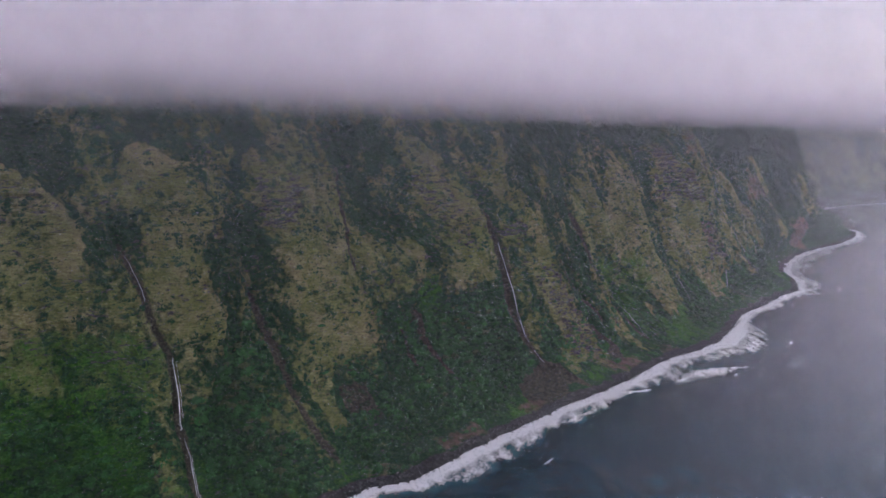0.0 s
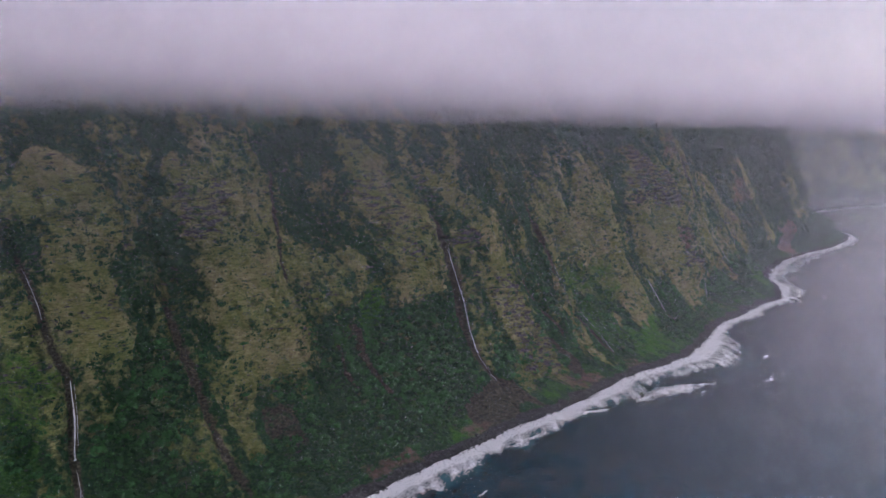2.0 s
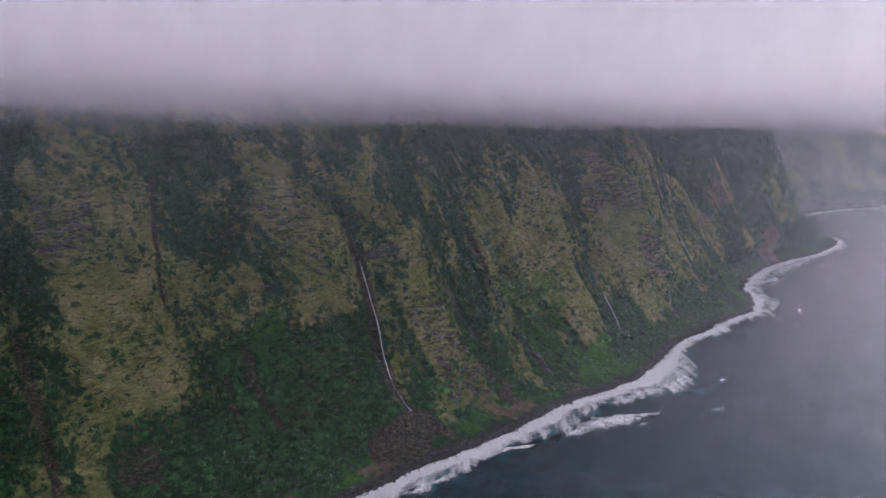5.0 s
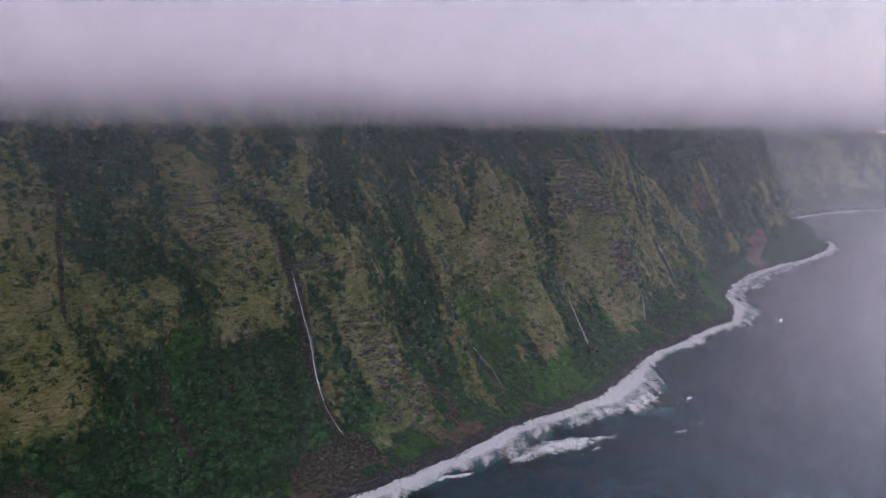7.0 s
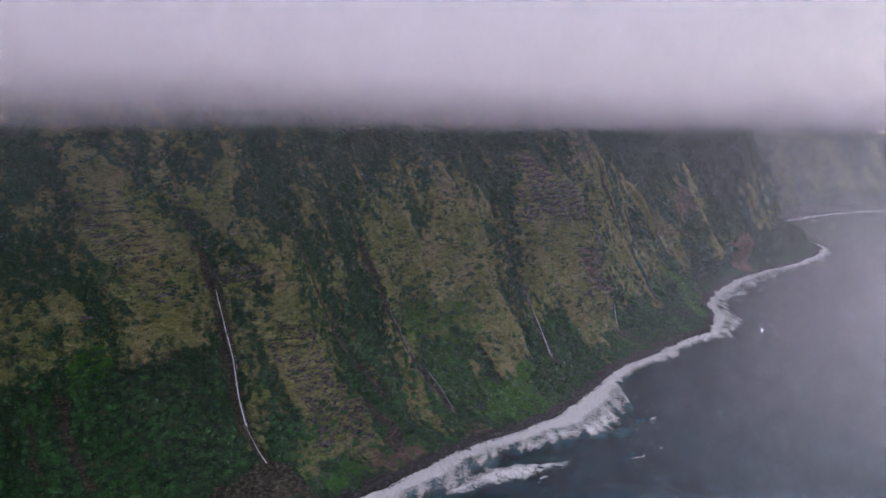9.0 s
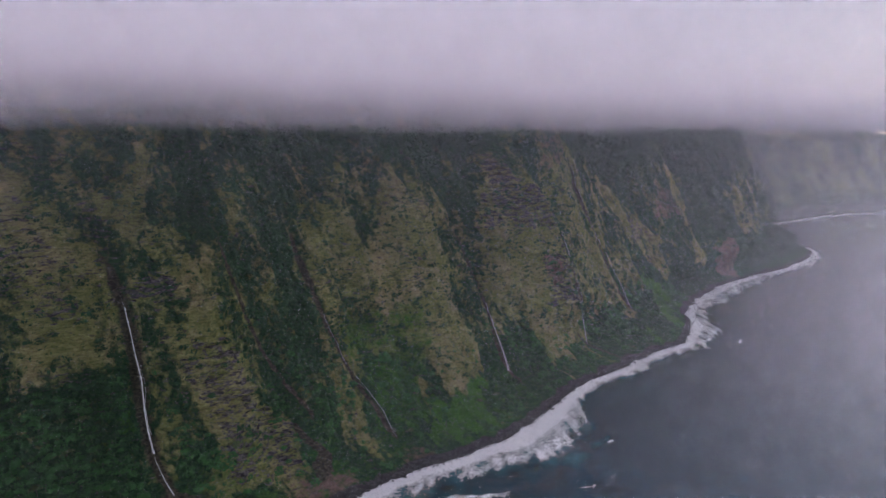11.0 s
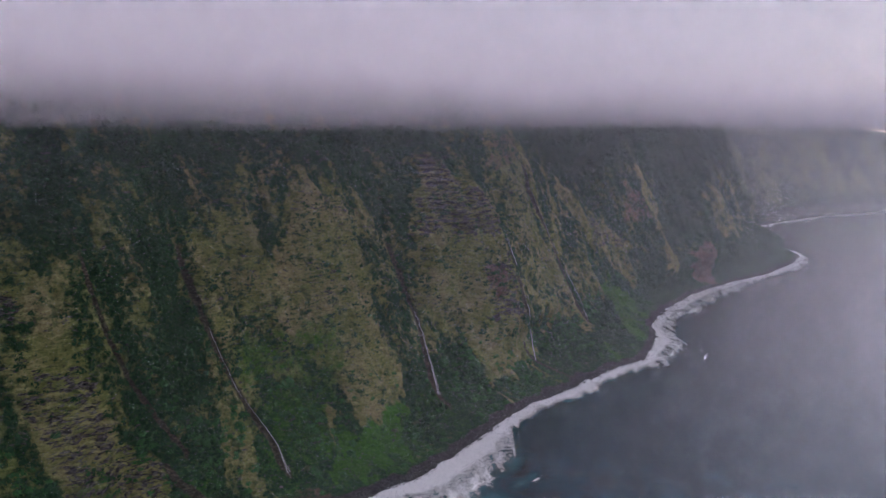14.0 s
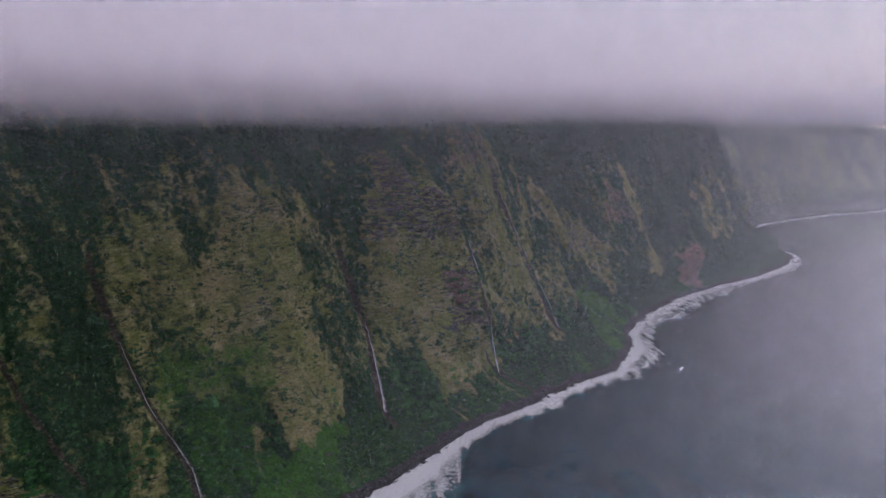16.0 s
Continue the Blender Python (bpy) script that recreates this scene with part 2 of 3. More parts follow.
def shore(s):
    """The waterline's place inland of the guide line."""
    return sum(np.interp(s + k, SHORE_S, SHORE_W) for k in (-14, -7, 0, 7, 14)) / 5 + 2.5 * vnoise(s / 23, s * 0, 3) + 1.2 * vnoise(s / 7, s * 0, 5)


def profile(h):
    return np.interp(h, [-5, 0, 2.4, 6, 10, 20, 35, 63, 84, 102, 144, 164, 200, 248, 276, 320, 352, 368], [-18, 0, 9, 20, 36, 54, 67, 80, 93, 102, 120, 128, 143, 166, 181, 210, 240, 336])


# stream beds: s at falling heights, half width, depth
STREAMS = {}
STREAMS["stepped"] = ([205, 188, 176, 160, 137, 113, 95, 69, 45, 32, 22, 14], [-81.9, -81.4, -79.5, -77.6, -76.2, -73.0, -67.3, -71.6, -78.6, -80.9, -86.2, -89.4], 9, 13)
STREAMS["dry_bed"] = ([158, 139, 108, 83, 55, 36, 21, 14], [20.2, 16.0, 17.9, 18.4, 17.7, 16.3, 16.7, 18.2], 8, 8)
STREAMS["cleft"] = ([273, 226, 185, 146], [147.0, 133.9, 126.2, 120.2], 6, 4)
STREAMS["tall"] = ([212, 186, 167, 156, 127, 98, 67, 44, 31, 20], [288.9, 295.5, 296.1, 298.5, 298.5, 298.6, 295.5, 294.9, 297.6, 300.7], 8, 14)
STREAMS["brown_bed"] = ([221, 207, 176, 140, 102, 74, 48], [380.3, 380.6, 381.9, 386.7, 396.3, 406.9, 419.5], 6, 4)
STREAMS["long"] = ([215, 198, 177, 155, 128, 105, 82, 64, 47, 32, 16], [459.5, 457.7, 457.3, 458.9, 463.6, 467.7, 473.2, 479.1, 484.6, 489.8, 488.2], 8, 7)
STREAMS["hidden"] = ([189, 136, 91, 71, 48, 28, 18], [696.5, 701.4, 698.0, 692.4, 683.2, 674.2, 669.9], 12, 12)
STREAMS["twin"] = ([183, 160, 144, 121, 87, 69, 27, 10, 5], [839, 839, 839, 838, 835, 836, 840, 843, 844], 8, 3)
STREAMS["far"] = ([270, 237, 211, 185, 163, 137, 111, 82, 61, 34], [946.2, 945.0, 941.8, 946.7, 951.9, 956.6, 961.4, 962.4, 964.0, 961.3], 8, 6)


def bed(name, h):
    hs, ss, _, _ = STREAMS[name]
    return np.interp(h, hs[::-1], ss[::-1])


def band(share, top, foot, left, right):
    """A patch of ground between two edges that run down the face from top to foot."""
    return share, np.linspace(foot, top, len(left)), np.array(left[::-1]), np.array(right[::-1])


# ground cover and relief: share or depth, top, foot, and the s of both edges at even steps down
DRY_GRASS = []
DRY_GRASS.append(band(0.8, 261, 119, [-205, -208, -212, -215, -218, -221, -225, -226], [-143, -126, -112, -99, -104, -115, -121, -122]))
DRY_GRASS.append(band(0.6, 172, 100, [-94, -99, -107, -117, -105], [-79, -79, -78, -77, -82]))
DRY_GRASS.append(band(0.85, 282, 104, [-59, -72, -77, -61, -63, -70, -66, -65], [-44, -30, -13, -12, -20, -17, -18, -17]))
DRY_GRASS.append(band(0.5, 283, 210, [-102, -109, -113, -111, -96], [-61, -68, -74, -77, -75]))
DRY_GRASS.append(band(0.5, 284, 205, [-3, -5, -6, -4, -2], [38, 33, 27, 18, 7]))
DRY_GRASS.append(band(0.62, 288, 185, [48, 43, 35, 33, 38, 44], [120, 115, 115, 116, 116, 115]))
DRY_GRASS.append(band(0.85, 191, 31, [46, 45, 42, 38, 36, 36, 36, 23], [113, 114, 118, 123, 126, 119, 78, 37]))
DRY_GRASS.append(band(0.7, 52, 18, [-2, -6, -10, -13, -11], [14, 15, 17, 17, 14]))
DRY_GRASS.append(band(0.5, 96, 19, [-90, -91, -92, -95, -101, -109], [-81, -81, -82, -84, -88, -93]))
DRY_GRASS.append(band(0.85, 280, 115, [218, 211, 207, 216, 234, 229, 226, 226], [230, 261, 274, 285, 291, 292, 286, 273]))
DRY_GRASS.append(band(0.55, 189, 112, [119, 123, 125, 123, 131, 145], [146, 170, 191, 192, 185, 170]))
DRY_GRASS.append(band(0.5, 123, 63, [88, 78, 78, 79, 81], [130, 130, 129, 128, 119]))
DRY_GRASS.append(band(0.75, 283, 204, [329, 310, 300, 297, 290, 294, 306], [343, 335, 331, 325, 324, 323, 320]))
DRY_GRASS.append(band(0.8, 216, 119, [330, 327, 331, 334, 336, 337, 338], [343, 350, 359, 363, 365, 365, 366]))
DRY_GRASS.append(band(0.85, 134, 14, [325, 320, 319, 321, 325, 336, 329, 316], [346, 362, 372, 379, 387, 395, 401, 393]))
DRY_GRASS.append(band(0.65, 119, 24, [305, 303, 301, 298, 295, 295], [311, 311, 312, 313, 311, 307]))
DRY_GRASS.append(band(0.6, 229, 119, [499, 481, 467, 461, 459, 457], [522, 529, 534, 535, 532, 524]))
DRY_GRASS.append(band(0.8, 254, 32, [579, 565, 551, 533, 525, 534, 561, 566], [591, 614, 620, 624, 627, 631, 644, 629]))
DRY_GRASS.append(band(0.95, 47, 29, [552, 544, 537, 533], [559, 557, 555, 546]))
DRY_GRASS.append(band(0.7, 97, 14, [458, 463, 466, 467, 459], [474, 478, 483, 484, 473]))
DRY_GRASS.append(band(0.45, 78, 20, [452, 449, 443, 434], [461, 466, 470, 457]))
DRY_GRASS.append(band(0.8, 255, 101, [756, 743, 732, 726, 725, 720, 706, 698], [772, 801, 825, 825, 826, 823, 827, 829]))
DRY_GRASS.append(band(0.9, 99, 13, [757, 752, 742, 735, 734, 735], [830, 829, 830, 847, 864, 853]))
DRY_GRASS.append(band(0.6, 293, 34, [864, 851, 857, 868, 867, 862, 877, 899], [949, 942, 939, 939, 948, 958, 962, 954]))
DRY_GRASS.append(band(0.8, 126, 23, [842, 848, 854, 866, 878], [864, 872, 871, 878, 886]))
DRY_GRASS.append(band(0.7, 275, 131, [945, 944, 943, 943, 945, 948], [958, 957, 958, 960, 960, 961]))
DRY_GRASS.append(band(0.55, 224, 44, [1037, 1025, 1016, 1031, 1053, 1099, 1144, 1157], [1052, 1054, 1069, 1131, 1190, 1204, 1201, 1199]))
DRY_GRASS.append(band(0.75, 273, 46, [1296, 1290, 1286, 1286, 1284, 1275, 1262], [1314, 1309, 1315, 1323, 1314, 1302, 1291]))
DRY_GRASS.append(band(0.5, 175, 77, [1524, 1521, 1516, 1511], [1561, 1569, 1575, 1578]))
DRY_GRASS.append(band(0.4, 203, 75, [1629, 1640, 1629, 1609], [1657, 1681, 1691, 1689]))
LUSH_GRASS = []
LUSH_GRASS.append(band(0.5, 116, 31, [-228, -231, -234, -239, -242], [-73, -79, -89, -94, -104]))
LUSH_GRASS.append(band(0.75, 121, 87, [189, 183, 183, 184], [208, 214, 216, 210]))
LUSH_GRASS.append(band(0.5, 90, 71, [152, 151], [178, 171]))
LUSH_GRASS.append(band(0.6, 79, 68, [276, 274], [290, 288]))
LUSH_GRASS.append(band(0.95, 13, 6, [297, 286], [318, 304]))
LUSH_GRASS.append(band(0.9, 5, 3, [330, 330, 330, 330], [402, 402, 402, 402]))
LUSH_GRASS.append(band(0.85, 30, 11, [560, 538, 520, 512], [625, 628, 622, 600]))
LUSH_GRASS.append(band(0.49, 112, 22, [476, 481, 489, 495], [575, 572, 560, 530]))
LUSH_GRASS.append(band(0.85, 65, 9, [1024, 1025, 1034, 1026, 1019], [1107, 1115, 1136, 1152, 1142]))
LUSH_GRASS.append(band(0.95, 8, 2, [948, 922], [961, 941]))
LUSH_GRASS.append(band(0.95, 9, 3, [214, 194], [246, 227]))
LUSH_GRASS.append(band(0.8, 9, 4, [2, -6], [25, 11]))
BROWN_SOIL = []
BROWN_SOIL.append(band(0.9, 89, 40, [176, 175, 174, 174, 174], [180, 181, 182, 182, 179]))
BROWN_SOIL.append(band(0.75, 78, 46, [156, 155, 153, 151], [160, 159, 158, 156]))
BROWN_SOIL.append(band(0.6, 97, 79, [172, 169], [177, 176]))
BROWN_SOIL.append(band(0.9, 21, 6, [251, 240, 231, 231], [315, 315, 317, 315]))
BROWN_SOIL.append(band(0.6, 42, 30, [61, 54], [87, 77]))
BROWN_SOIL.append(band(0.8, 41, 6, [402, 406, 411, 395], [408, 415, 423, 406]))
BARE_ROCK = []
BARE_ROCK.append(band(0.8, 236, 190, [48, 36, 31, 32, 37], [87, 90, 90, 86, 68]))
BARE_ROCK.append(band(0.5, 239, 208, [-98, -97], [-74, -74]))
BARE_ROCK.append(band(0.5, 153, 136, [-68, -68], [-15, -16]))
BARE_ROCK.append(band(0.45, 261, 194, [-185, -189, -189, -182], [-142, -132, -123, -115]))
BARE_ROCK.append(band(0.45, 246, 236, [44, 49], [109, 90]))
BARE_ROCK.append(band(0.7, 234, 213, [205, 203], [264, 263]))
BARE_ROCK.append(band(0.55, 211, 174, [221, 219, 224, 229], [261, 275, 289, 293]))
BARE_ROCK.append(band(0.85, 179, 153, [304, 295, 298, 304], [340, 342, 343, 338]))
BARE_ROCK.append(band(0.7, 168, 141, [233, 239], [266, 277]))
BARE_ROCK.append(band(0.74, 122, 17, [327, 325, 333, 335, 334], [362, 372, 385, 400, 390]))
BARE_ROCK.append(band(0.95, 33, 9, [399, 378], [406, 386]))
BARE_ROCK.append(band(0.6, 224, 195, [286, 282], [302, 299]))
BARE_ROCK.append(band(0.5, 232, 215, [574, 566], [609, 619]))
BARE_ROCK.append(band(0.85, 255, 171, [760, 748, 737, 730, 725], [775, 799, 819, 826, 826]))
BARE_ROCK.append(band(0.9, 131, 67, [800, 785, 785, 786], [831, 831, 831, 830]))
BARE_ROCK.append(band(0.5, 111, 90, [703, 692], [748, 741]))
BARE_ROCK.append(band(0.6, 143, 106, [1047, 1070], [1198, 1205]))
RED_EARTH = []
RED_EARTH.append(band(0.85, 88, 7, [1404, 1380, 1389, 1397, 1385], [1446, 1446, 1456, 1475, 1425]))
RED_EARTH.append(band(0.5, 193, 136, [1239, 1227, 1220, 1215], [1273, 1280, 1282, 1275]))
RED_EARTH.append(band(0.7, 124, 97, [792, 790], [815, 818]))
RED_EARTH.append(band(0.4, 293, 246, [874, 857], [953, 942]))
HOLLOWS = []
HOLLOWS.append(band(22.0, 289, 98, [612, 626, 644, 654, 666, 680, 684, 686], [783, 768, 751, 738, 732, 727, 712, 702]))
HOLLOWS.append(band(16.0, 283, 169, [792, 807, 830, 843, 837], [872, 866, 869, 876, 867]))
HOLLOWS.append(band(18.0, 279, 133, [995, 997, 992, 989, 987], [1306, 1129, 1052, 1037, 1023]))
HOLLOWS.append(band(14.0, 265, 96, [1362, 1352, 1343, 1334], [1606, 1543, 1477, 1410]))
HOLLOWS.append(band(18.0, 291, 205, [-164, -148, -133, -118, -103], [-100, -103, -103, -99, -75]))
HOLLOWS.append(band(16.0, 204, 167, [-89, -93, -93, -90], [-50, -52, -56, -66]))
HOLLOWS.append(band(20.0, 247, 7, [4, -3, -7, -7, -8, -27, -59, -84], [40, 35, 46, 41, 25, 10, -4, -16]))
HOLLOWS.append(band(16.0, 285, 164, [135, 134, 132, 130, 131], [224, 212, 206, 206, 206]))
HOLLOWS.append(band(9.0, 293, 76, [359, 350, 364, 384, 386, 392, 401], [600, 523, 486, 473, 460, 450, 458]))
HOLLOWS.append(band(8.0, 106, 44, [177, 147, 137, 135], [299, 298, 297, 293]))


def patches(rows, s, h, soft=5.0, ragged=1.0):
    """The strongest share of any patch at each place, with ragged outlines."""
    ds = ragged * (7 * fbm(s / 26, h / 34, 4, 300, 0.6) + 3 * vnoise(s / 4, h / 4, 320))
    dh = ragged * (9 * fbm(s / 20, h / 26, 4, 340, 0.6))
    s, h = s + ds, h + dh
    best = s * 0
    for share, hs, left, right in rows:
        d = np.minimum(s - np.interp(h, hs, left), np.interp(h, hs, right) - s)
        d = np.minimum(d, np.minimum(hs[-1] - h, h - hs[0]) + 2)
        best = np.maximum(best, share * smooth(-soft, soft, d))
    return best


def base(s, h):
    far = smooth(1960, 2200, s)
    w = shore(s) + (1 - far) * profile(h) + far * np.interp(h, [-5, 0, 5, 60, 150, 240, 262, 300, 330, 368], [-18, 0, 8, 40, 80, 115, 135, 330, 520, 700])
    w = w + np.interp(s, BENCH_S, BENCH_W) * smooth(4, 64, h)
    w = w + (22 * np.exp(-((s - 385) / 25) ** 2) + 38 * np.exp(-((s - 860) / 60) ** 2)) * smooth(1, 9, h) * (1 - smooth(30, 75, h))
    spur = smooth(1660, 1790, s) * (1 - smooth(1860, 1940, s))
    return w + spur * (24 * np.exp(-((h - 68) / 24) ** 2) - 20 * np.exp(-((h - 36) / 20) ** 2))


def across(name, s, h):
    """How far s lies from the middle of a stream bed, in its half widths."""
    return (s - bed(name, h) - 0.7 * vnoise(h / 25, h * 0, len(name))) / STREAMS[name][2]


def face(s, h):
    """How far inland the cliff stands at s along the shore and h above the sea."""
    w = base(s, h)
    up = smooth(2, 36, h)
    for name, (hs, ss, width, depth) in STREAMS.items():
        w = w + depth * np.exp(-np.abs(across(name, s, h)) ** 1.4) * smooth(hs[-1] - 25, hs[-1] + 10, h) * (1 - smooth(hs[0] - 10, hs[0] + 40, h))
    turf = patches(DRY_GRASS, s, h, 11.0, 0.6)
    hollow = patches(HOLLOWS, s, h, 16.0, 0.7)
    w = w - 7 * up * turf + up * hollow
    flute = np.abs(fbm(s / 60 + h / 500, h / 340, 2, 40)) - 0.35
    w = w - up * (7 + 19 * smooth(950, 1200, s)) * flute
    w = w - up * 55 * smooth(2150, 2300, s) * (np.abs(fbm(s / 150 - h / 500, h / 500, 3, 44)) - 0.35)
    w = w + up * (2.4 * fbm(s / 19 + h / 240, h / 50, 3, 60) - 6.5 * (np.abs(fbm(s / 27 + h / 200, h / 150, 3, 64)) - 0.3))
    w = w + 1.2 * turf * up * fbm(s / 13, h / 3.2, 2, 75)
    rocky = patches(BARE_ROCK, s, h, 6.0)
    step = h / 7.5 + 1.1 * fbm(s / 50, h / 40, 2, 72)
    ledge = np.abs(step - np.floor(step) - 0.5) * 2
    w = w + rocky * (4.4 * (smooth(0.15, 0.85, ledge) - 0.5) * (0.5 + 0.9 * smooth(-0.4, 0.5, vnoise(s / 17, h / 7, 74))) + 2.6 * fbm(s / 14, h / 4.4, 3, 70))
    w = w + smooth(0, 10, h) * 1.6 * fbm(s / 5.5, h / 5.5, 3, 80)
    return w


def ground_cover(s, h):
    """Shares of dry grass, lush grass, bare rock, brown soil and red earth."""
    high = smooth(215, 280, h)
    hollow = np.clip(patches(HOLLOWS, s, h, 7.0) / 14, 0, 1)
    grass = patches(DRY_GRASS, s, h, 8.0, 1.25)
    ridge = np.abs(fbm(s / 27 + h / 200, h / 150, 3, 64))
    stray = 0.35 + 0.28 * fbm(s / 16 + h / 150, h / 32, 4, 200, 0.65) + 0.2 * smooth(0.1, 0.5, ridge) - (0.16 + 0.12 * smooth(330, 420, s)) * high - 0.28 * hollow - 0.3 * smooth(930, 1100, s) * (1 - smooth(1950, 2200, s))
    stray = stray + smooth(2000, 2150, s) * (0.35 * fbm(s / 45 - h / 160, h / 260, 3, 205) - 0.02)
    stray = stray * smooth(30, 75, h) * (1 - 0.6 * smooth(120, 150, s) * (1 - smooth(285, 300, s)) * (1 - smooth(95, 120, h)))
    dry = np.maximum(stray, grass + 0.07 - 0.26 * smooth(235, 285, h) + 0.30 * (fbm(s / 11 + h / 120, h / 20, 4, 210, 0.65) - 0.12) * smooth(0.1, 0.4, grass))
    meadow = patches(LUSH_GRASS, s, h, 5.0)
    lush = np.maximum(meadow * (1 + 0.25 * fbm(s / 16, h / 12, 3, 235)), 0.3 * (1 - smooth(20, 55, h)) * (1 - 0.8 * smooth(820, 900, s)) + 0.15 * fbm(s / 30, h / 20, 2, 230))
    rock = np.maximum(0.66 * patches(BARE_ROCK, s, h, 8.0, 1.4), 0.12 + 0.16 * fbm(s / 25, h / 12, 3, 260) * smooth(60, 100, h))
    rock = np.maximum(rock, smooth(2250, 2400, s) * (1 - smooth(20, 70, h)) * 0.8)
    soil = patches(BROWN_SOIL, s, h, 2.5, 0.5)
    # brown bed soil; tall's wider strip also paints the shade line beside its fall
    for name, (hs, ss, width, depth) in STREAMS.items():
        soil = np.maximum(soil, 0.85 * np.exp(-(across(name, s, h) / (0.7 if name in ("dry_bed", "tall") else 0.45)) ** 2) * smooth(hs[-1] - 15, hs[-1] + 5, h) * (1 - smooth(hs[0] - 40, hs[0], h)))
    beach = 1 - smooth(2.2, 4.2, h + 1.2 * vnoise(s / 10, h / 5, 9))
    soil = np.maximum(soil, beach)
    red = np.maximum(patches(RED_EARTH, s, h), 0.58 * (1 - 0.6 * smooth(480, 560, s)) * smooth(2, 4, h) * (1 - smooth(6, 10, h)) * smooth(-0.1, 0.4, vnoise(s / 45, h * 0, 77)))
    return {"dry": dry, "lush": lush * (1 - beach), "rock": rock * (1 - beach), "soil": soil, "red": red, "stone": beach}


def mesh_object(name, verts, faces, mat, attrs=None, shade=True, normals=None):
    """One mesh from numpy arrays of vertices and quads or triangles."""
    me = bpy.data.meshes.new(name)
    verts, faces = np.asarray(verts, dtype=np.float32), np.asarray(faces, dtype=np.int32)
    n = faces.shape[1]
    me.vertices.add(len(verts))
    me.vertices.foreach_set("co", verts.ravel())
    me.loops.add(faces.size)
    me.loops.foreach_set("vertex_index", faces.ravel())
    me.polygons.add(len(faces))
    me.polygons.foreach_set("loop_start", np.arange(0, faces.size, n, dtype=np.int32))
    if shade:
        me.polygons.foreach_set("use_smooth", np.ones(len(faces), dtype=bool))
    me.update(calc_edges=True)
    me.materials.append(mat)
    if normals is not None:
        me.normals_split_custom_set_from_vertices(normals)
    for key, values in (attrs or {}).items():
        a = me.attributes.new(key, "FLOAT", "POINT")
        a.data.foreach_set("value", np.asarray(values, dtype=np.float32).ravel())
    return new(name, me)


def grid_faces(rows, cols):
    i = np.arange(rows * cols).reshape(rows, cols)
    return np.stack([i[:-1, :-1], i[:-1, 1:], i[1:, 1:], i[1:, :-1]], -1).reshape(-1, 4)


# ---- cliff ----
S_LINE = np.concatenate([np.arange(-320, 1120, 1.5), np.arange(1120, 1960, 2.3), np.arange(1960, 3440, 7.0)])
H_LINE = np.concatenate([np.arange(-5, 10, 1.0), np.arange(10, 323, 1.4), np.array([330, 340, 352, 364, 368])])
SS, HH = np.meshgrid(S_LINE, H_LINE)
WW = face(SS, HH)
XX, YY = place(SS, WW)
cover = ground_cover(SS, HH)
cliff = mesh_object("cliff", np.stack([XX, YY, HH], -1).reshape(-1, 3), grid_faces(*SS.shape), CLIFF, cover)
tagged(cliff, "steep sea cliff with dry grass ribs, dark green scrub and bare rock", "cliff", kind="structure")

# ---- sea; the surf's reach along the shore ----
SURF_S = [-320, 0, 40, 75, 143, 197, 275, 311, 363, 427, 470, 502, 540, 600, 648, 690, 750, 860, 943, 980, 1049, 1116, 1164, 1220, 1300, 1400, 1600, 1800, 1860, 2100, 2500, 3440]
SURF_W = [15, 14, 16, 25, 29, 22, 30, 16, 25, 42, 28, 32, 38, 52, 48, 15, 14, 16, 18, 25, 40, 28, 28, 45, 42, 32, 20, 25, 15, 18, 20, 22]
S2 = np.concatenate([np.array([-3500, -2200, -1400, -900]), np.arange(-560, 2100, 8.0), np.arange(2100, 3800, 50.0)])
W2 = np.concatenate([np.array([-4500, -3500, -2500, -1800, -1300]), np.arange(-1000, -200, 14.0), np.arange(-200, 72, 4.0), np.array([96, 160, 240, 320])])
SG, WG = np.meshgrid(S2, W2)
XG, YG = place(SG, WG)
off = shore(SG) - WG
wave = 0.5 * fbm(SG / 60, WG / 28, 3, 7) * smooth(0, 60, off)
sea = mesh_object("sea", np.stack([XG, YG, wave], -1).reshape(-1, 3), grid_faces(*SG.shape), SEA, {"shallow": np.clip((1.2 + 0.35 * np.exp(-((SG - 615) / 50) ** 2) - off / np.interp(SG, SURF_S, SURF_W)) * 0.75 + 0.35 * fbm(SG / 22, WG / 14, 3, 15), 0, 1) * smooth(-30, 10, off)})
tagged(sea, "dark blue green ocean with low wind ripples", "sea", kind="structure")

# ---- low cloud, in thin layers that thicken upwards ----
SG, WG = np.meshgrid(np.arange(-420, 4300, 20.0), np.arange(-500, 720, 16.0))
XG, YG = place(SG, WG)
rim = smooth(-500, -440, WG) * smooth(-420, -340, SG) * (0.48 + 0.52 * smooth(-420, 60, WG))
for k, mat in enumerate(CLOUD):
    z = 298 + 2.0 * k + 7 * fbm(SG / 260, WG / 200, 2, 90) + 4 * fbm(SG / 70, WG / 70, 2, 91 + k)
    layer = mesh_object("low_cloud", np.stack([XG, YG, z], -1).reshape(-1, 3), grid_faces(*SG.shape), mat, {"thickness": rim})
    tagged(layer, "soft grey lilac underside of low cloud on the cliff tops", "cloud", kind="structure")

